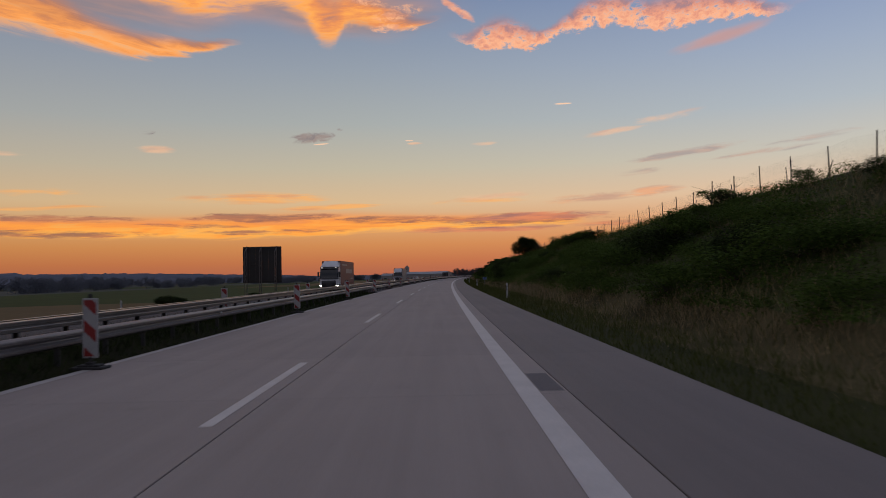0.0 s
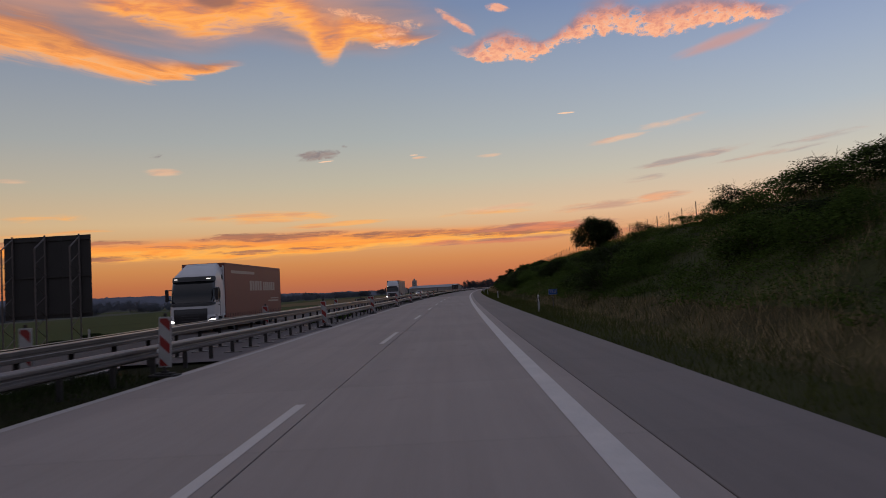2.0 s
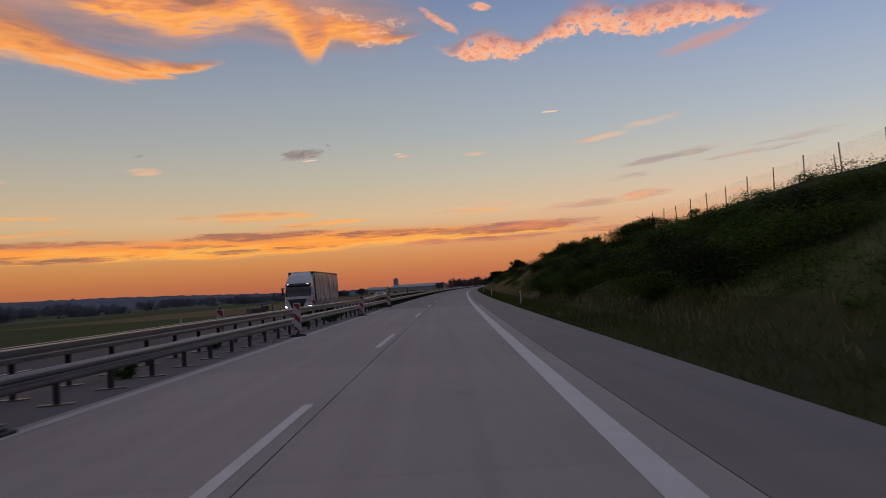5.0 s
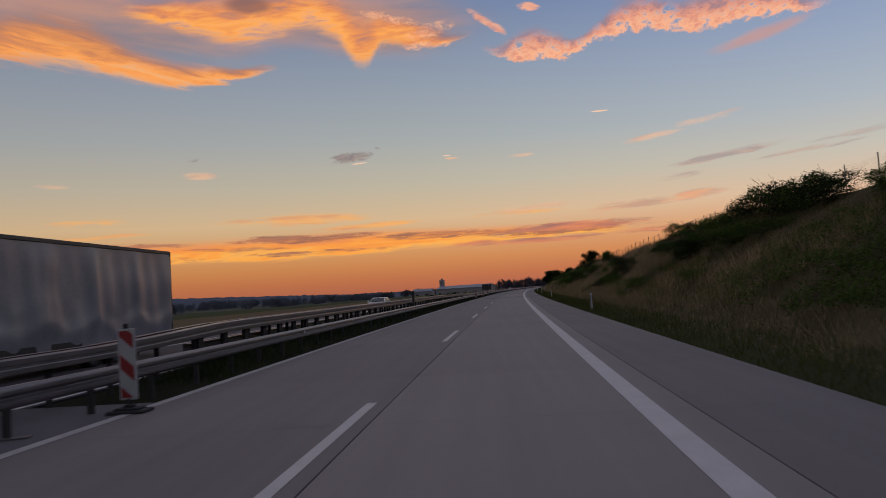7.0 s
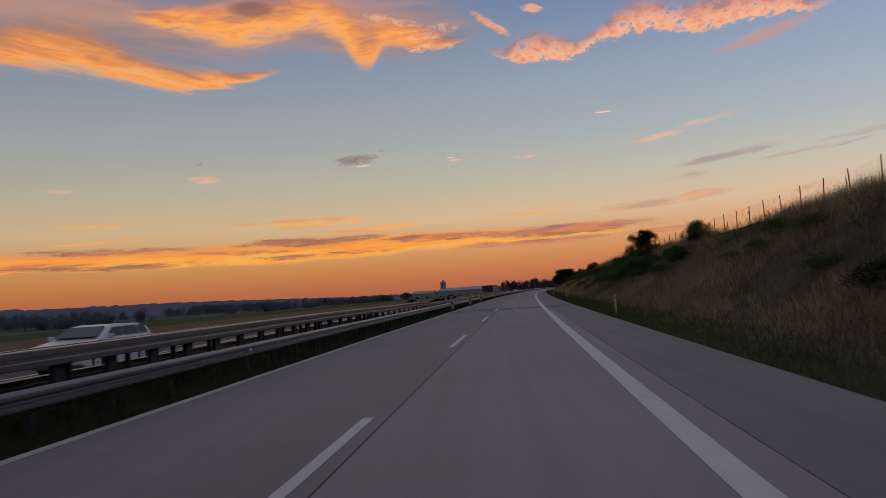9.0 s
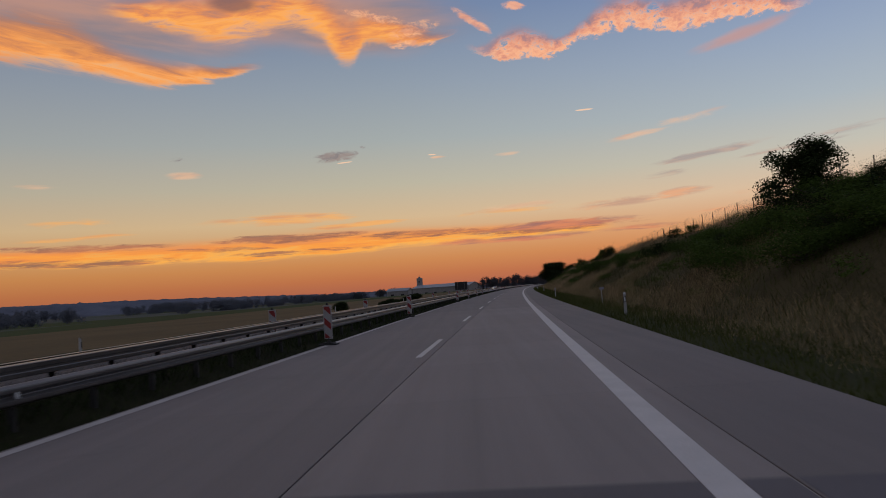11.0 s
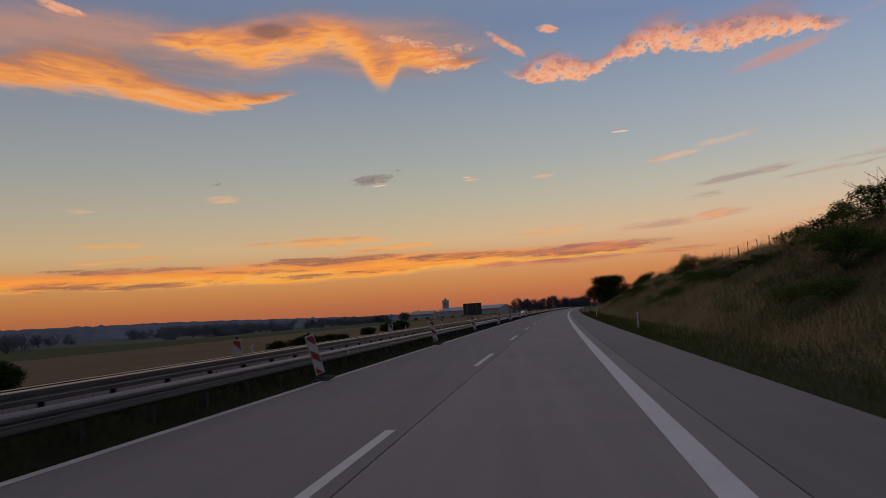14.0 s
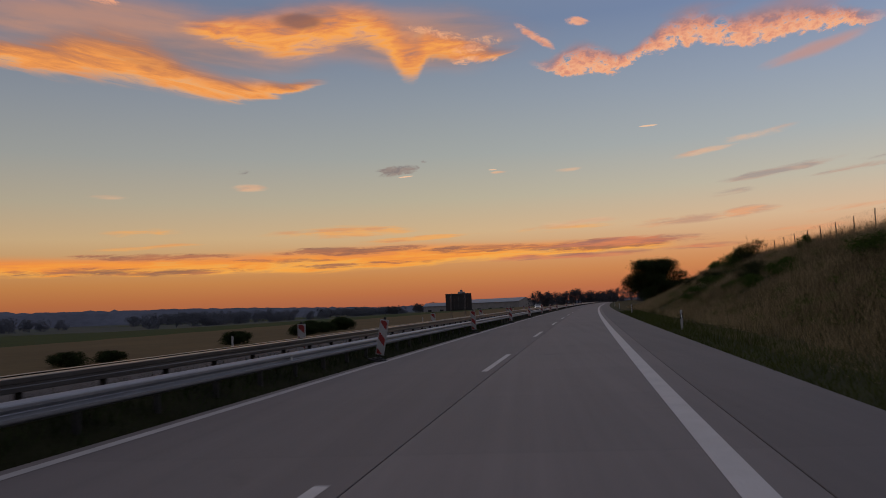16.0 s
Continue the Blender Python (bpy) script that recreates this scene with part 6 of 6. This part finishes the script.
    for sx in (-1, 1):
        bm = bmesh.new()
        ny, nz = 110, 18
        grid = []
        for i in range(ny + 1):
            y = y0 + 0.06 + (y1 - y0 - 0.12) * i / ny
            row = []
            for j in range(nz + 1):
                v = j / nz
                bow = abs(((y - y0) / 2.7) % 1.0 - 0.5) * 2
                fold = abs(((v - 0.10 - 0.16 * bow) / 0.30) % 1.0 - 0.5) * 2
                dent = folds * (0.09 * bow ** 3 + 0.07 * fold * (1 - smooth(0.15, 0.5, v)) + 0.02 * math.sin(y * 6.1 + 2 * v) + 0.06 * noise.noise((y * 0.6, v * 2.5, 1.0 + sx))) * math.sin(math.pi * min(max(v, 0.02), 0.98)) ** 0.5
                row.append(bm.verts.new((sx * (1.262 - 0.02 * folds + max(dent, -0.015)), y, z0 - 0.06 + (z1 - z0 - 0.04) * v)))
            grid.append(row)
        for i in range(ny):
            for j in range(nz):
                bm.faces.new((grid[i][j], grid[i + 1][j], grid[i + 1][j + 1], grid[i][j + 1])).smooth = True
        cu = part("curtain", bm, curtain, g, "side curtain")
        for k in range(0 if folds else 27):
            bm = bmesh.new()
            y = y0 + 0.3 + k * 0.5
            box(bm, sx * 1.275 - 0.006, sx * 1.275 + 0.006, y, y + 0.03, z0 - 0.03, z0 + 0.22)
            part("strap", bm, DARK_TRIM, cu)
        for a, b, c, d in prints:
            bm = bmesh.new()
            box(bm, sx * 1.272 - 0.004, sx * 1.272 + 0.004, y0 + a, y0 + b, c, d)
            part("print", bm, PALE_PRINT, cu, "pale printed bar")
    return g


word = [(5.2 + 0.62 * k, 5.2 + 0.62 * k + 0.50, 2.35, 3.0) for k in range(5)] + [(8.55 + 0.56 * k, 8.55 + 0.56 * k + 0.45, 2.35, 2.95) for k in range(6)]
one = lorry("white lorry with a brown-red box trailer and lit headlights", CAB_WHITE, BROWN_CURTAIN, 0.0, word + [(1.2, 6.4, 3.42, 3.60), (9.9, 12.9, 1.55, 1.67), (10.6, 12.9, 1.75, 1.83)])
one.matrix_basis = at_road(98.9, -16.3, opposite_fall(-16.3))
two = lorry("silver lorry with a creased grey curtain trailer and lit headlights", CAB_SILVER, GREY_CURTAIN, 1.0, [(0.75, 1.15, 3.2, 3.6)] + [(0.80, 1.12, 2.75 - 0.28 * k, 2.95 - 0.28 * k) for k in range(5)])
two.matrix_basis = at_road(213.6, -16.3, opposite_fall(-16.3))


def car(label):
    g = root("car", label, "car", "cars of the opposite direction")
    bm = bmesh.new()
    side_shape(bm, [(0.0, 0.35), (-0.02, 0.72), (0.10, 0.92), (1.15, 1.06), (1.55, 1.08), (4.30, 1.08), (4.55, 1.0), (4.60, 0.40), (4.2, 0.22), (0.3, 0.22)], -0.92, 0.92, 0.05, 0.05)
    part("body", bm, CAR_WHITE, g)
    bm = bmesh.new()
    side_shape(bm, [(1.10, 1.05), (1.95, 1.44), (2.4, 1.50), (3.7, 1.47), (4.25, 1.36), (4.52, 1.05)], -0.84, 0.84, 0.16, 0.05)
    part("roof", bm, CAR_WHITE, g)
    bm = bmesh.new()
    v = [bm.verts.new(c) for c in ((-0.72, 1.16, 1.12), (0.72, 1.16, 1.12), (0.60, 1.88, 1.425), (-0.60, 1.88, 1.425))]
    bm.faces.new(v)
    bmesh.ops.translate(bm, vec=(0, -0.035, 0.025), verts=list(bm.verts))
    bmesh.ops.solidify(bm, geom=list(bm.faces), thickness=0.02)
    part("windscreen", bm, GLASS, g)
    for sx in (-1, 1):
        for a, b in ((1.55, 2.60), (2.68, 3.55), (3.63, 4.25)):
            bm = bmesh.new()
            lo, hi = sx * 0.85, sx * 0.745
            ta, tb = max(a, 2.05), min(b, 4.10)
            v = [bm.verts.new(c) for c in ((lo, a, 1.12), (lo, b, 1.12), (hi, tb, 1.40), (hi, ta, 1.40))]
            bm.faces.new(v)
            bmesh.ops.solidify(bm, geom=list(bm.faces), thickness=0.015)
            part("side_window", bm, GLASS, g)
        bm = bmesh.new()
        box(bm, sx * 0.70 - 0.17, sx * 0.70 + 0.17, -0.03, 0.08, 0.68, 0.82, 0.02)
        part("headlight", bm, MARKER, g, "lit headlight")
        bm = bmesh.new()
        box(bm, sx * 1.02 - 0.10, sx * 1.02 + 0.08, 1.42, 1.55, 1.05, 1.2, 0.03)
        part("mirror", bm, CAR_WHITE, g)
        for y in (0.85, 3.65):
            wheel(g, sx * 0.82, y, 0.34, 0.22)
    bm = bmesh.new()
    box(bm, -0.55, 0.55, -0.04, 0.03, 0.45, 0.66, 0.02)
    part("grille", bm, DARK_TRIM, g)
    return g


c0 = car("white estate car with dark windows on the opposite carriageway")
c0.matrix_basis = at_road(278.0, -15.8, opposite_fall(-15.8))
copy_thing(c0, at_road(655, -15.8, opposite_fall(-15.8)))

# ---- parked site equipment on the far verge ----
YARD = material("dull_machine_paint", (0.06, 0.055, 0.045), 0.25, 1.5, 20.0, 0.7, bump=0.1)
tr = root("equipment_trailer", "small dark equipment trailer parked on the far verge", "trailer")
tr.matrix_basis = at_road(236.5, -26.6, land(236.5, -26.6), 30)
bm = bmesh.new()
box(bm, -0.8, 0.8, -1.3, 1.3, 0.45, 1.25, 0.06)
part("body", bm, YARD, tr)
bm = bmesh.new()
tube(bm, (0, -1.3, 0.5), (0, -2.4, 0.45), 0.05)
tube(bm, (0, -2.3, 0.45), (0, -2.3, 0.0), 0.03)
part("drawbar", bm, STEEL_DARK, tr)
for sx in (-1, 1):
    wheel(tr, sx * 0.85, 0.1, 0.32, 0.2)
wt2 = root("warning_trailer", "folded warning sign trailer parked on the far verge", "trailer")
wt2.matrix_basis = at_road(243.0, -27.0, land(243, -27), -20)
bm = bmesh.new()
box(bm, -0.9, 0.9, -1.0, 1.0, 0.4, 0.62, 0.03)
part("chassis", bm, YARD, wt2)
for x in (-0.8, 0.8):
    bm = bmesh.new()
    tube(bm, (x, 0.3, 0.6), (x, 0.3, 1.7), 0.06)
    part("upright", bm, STEEL_DARK, wt2)
bm = bmesh.new()
box(bm, -0.95, 0.95, -0.7, 0.5, 1.66, 1.74, 0.02)
part("folded_board", bm, STEEL, wt2, "pale folded sign board")
bm = bmesh.new()
box(bm, -0.35, 0.35, -0.6, 0.2, 0.62, 1.35, 0.05)
part("battery_box", bm, YARD, wt2)
for sx in (-1, 1):
    wheel(wt2, sx * 0.95, 0.0, 0.32, 0.2)
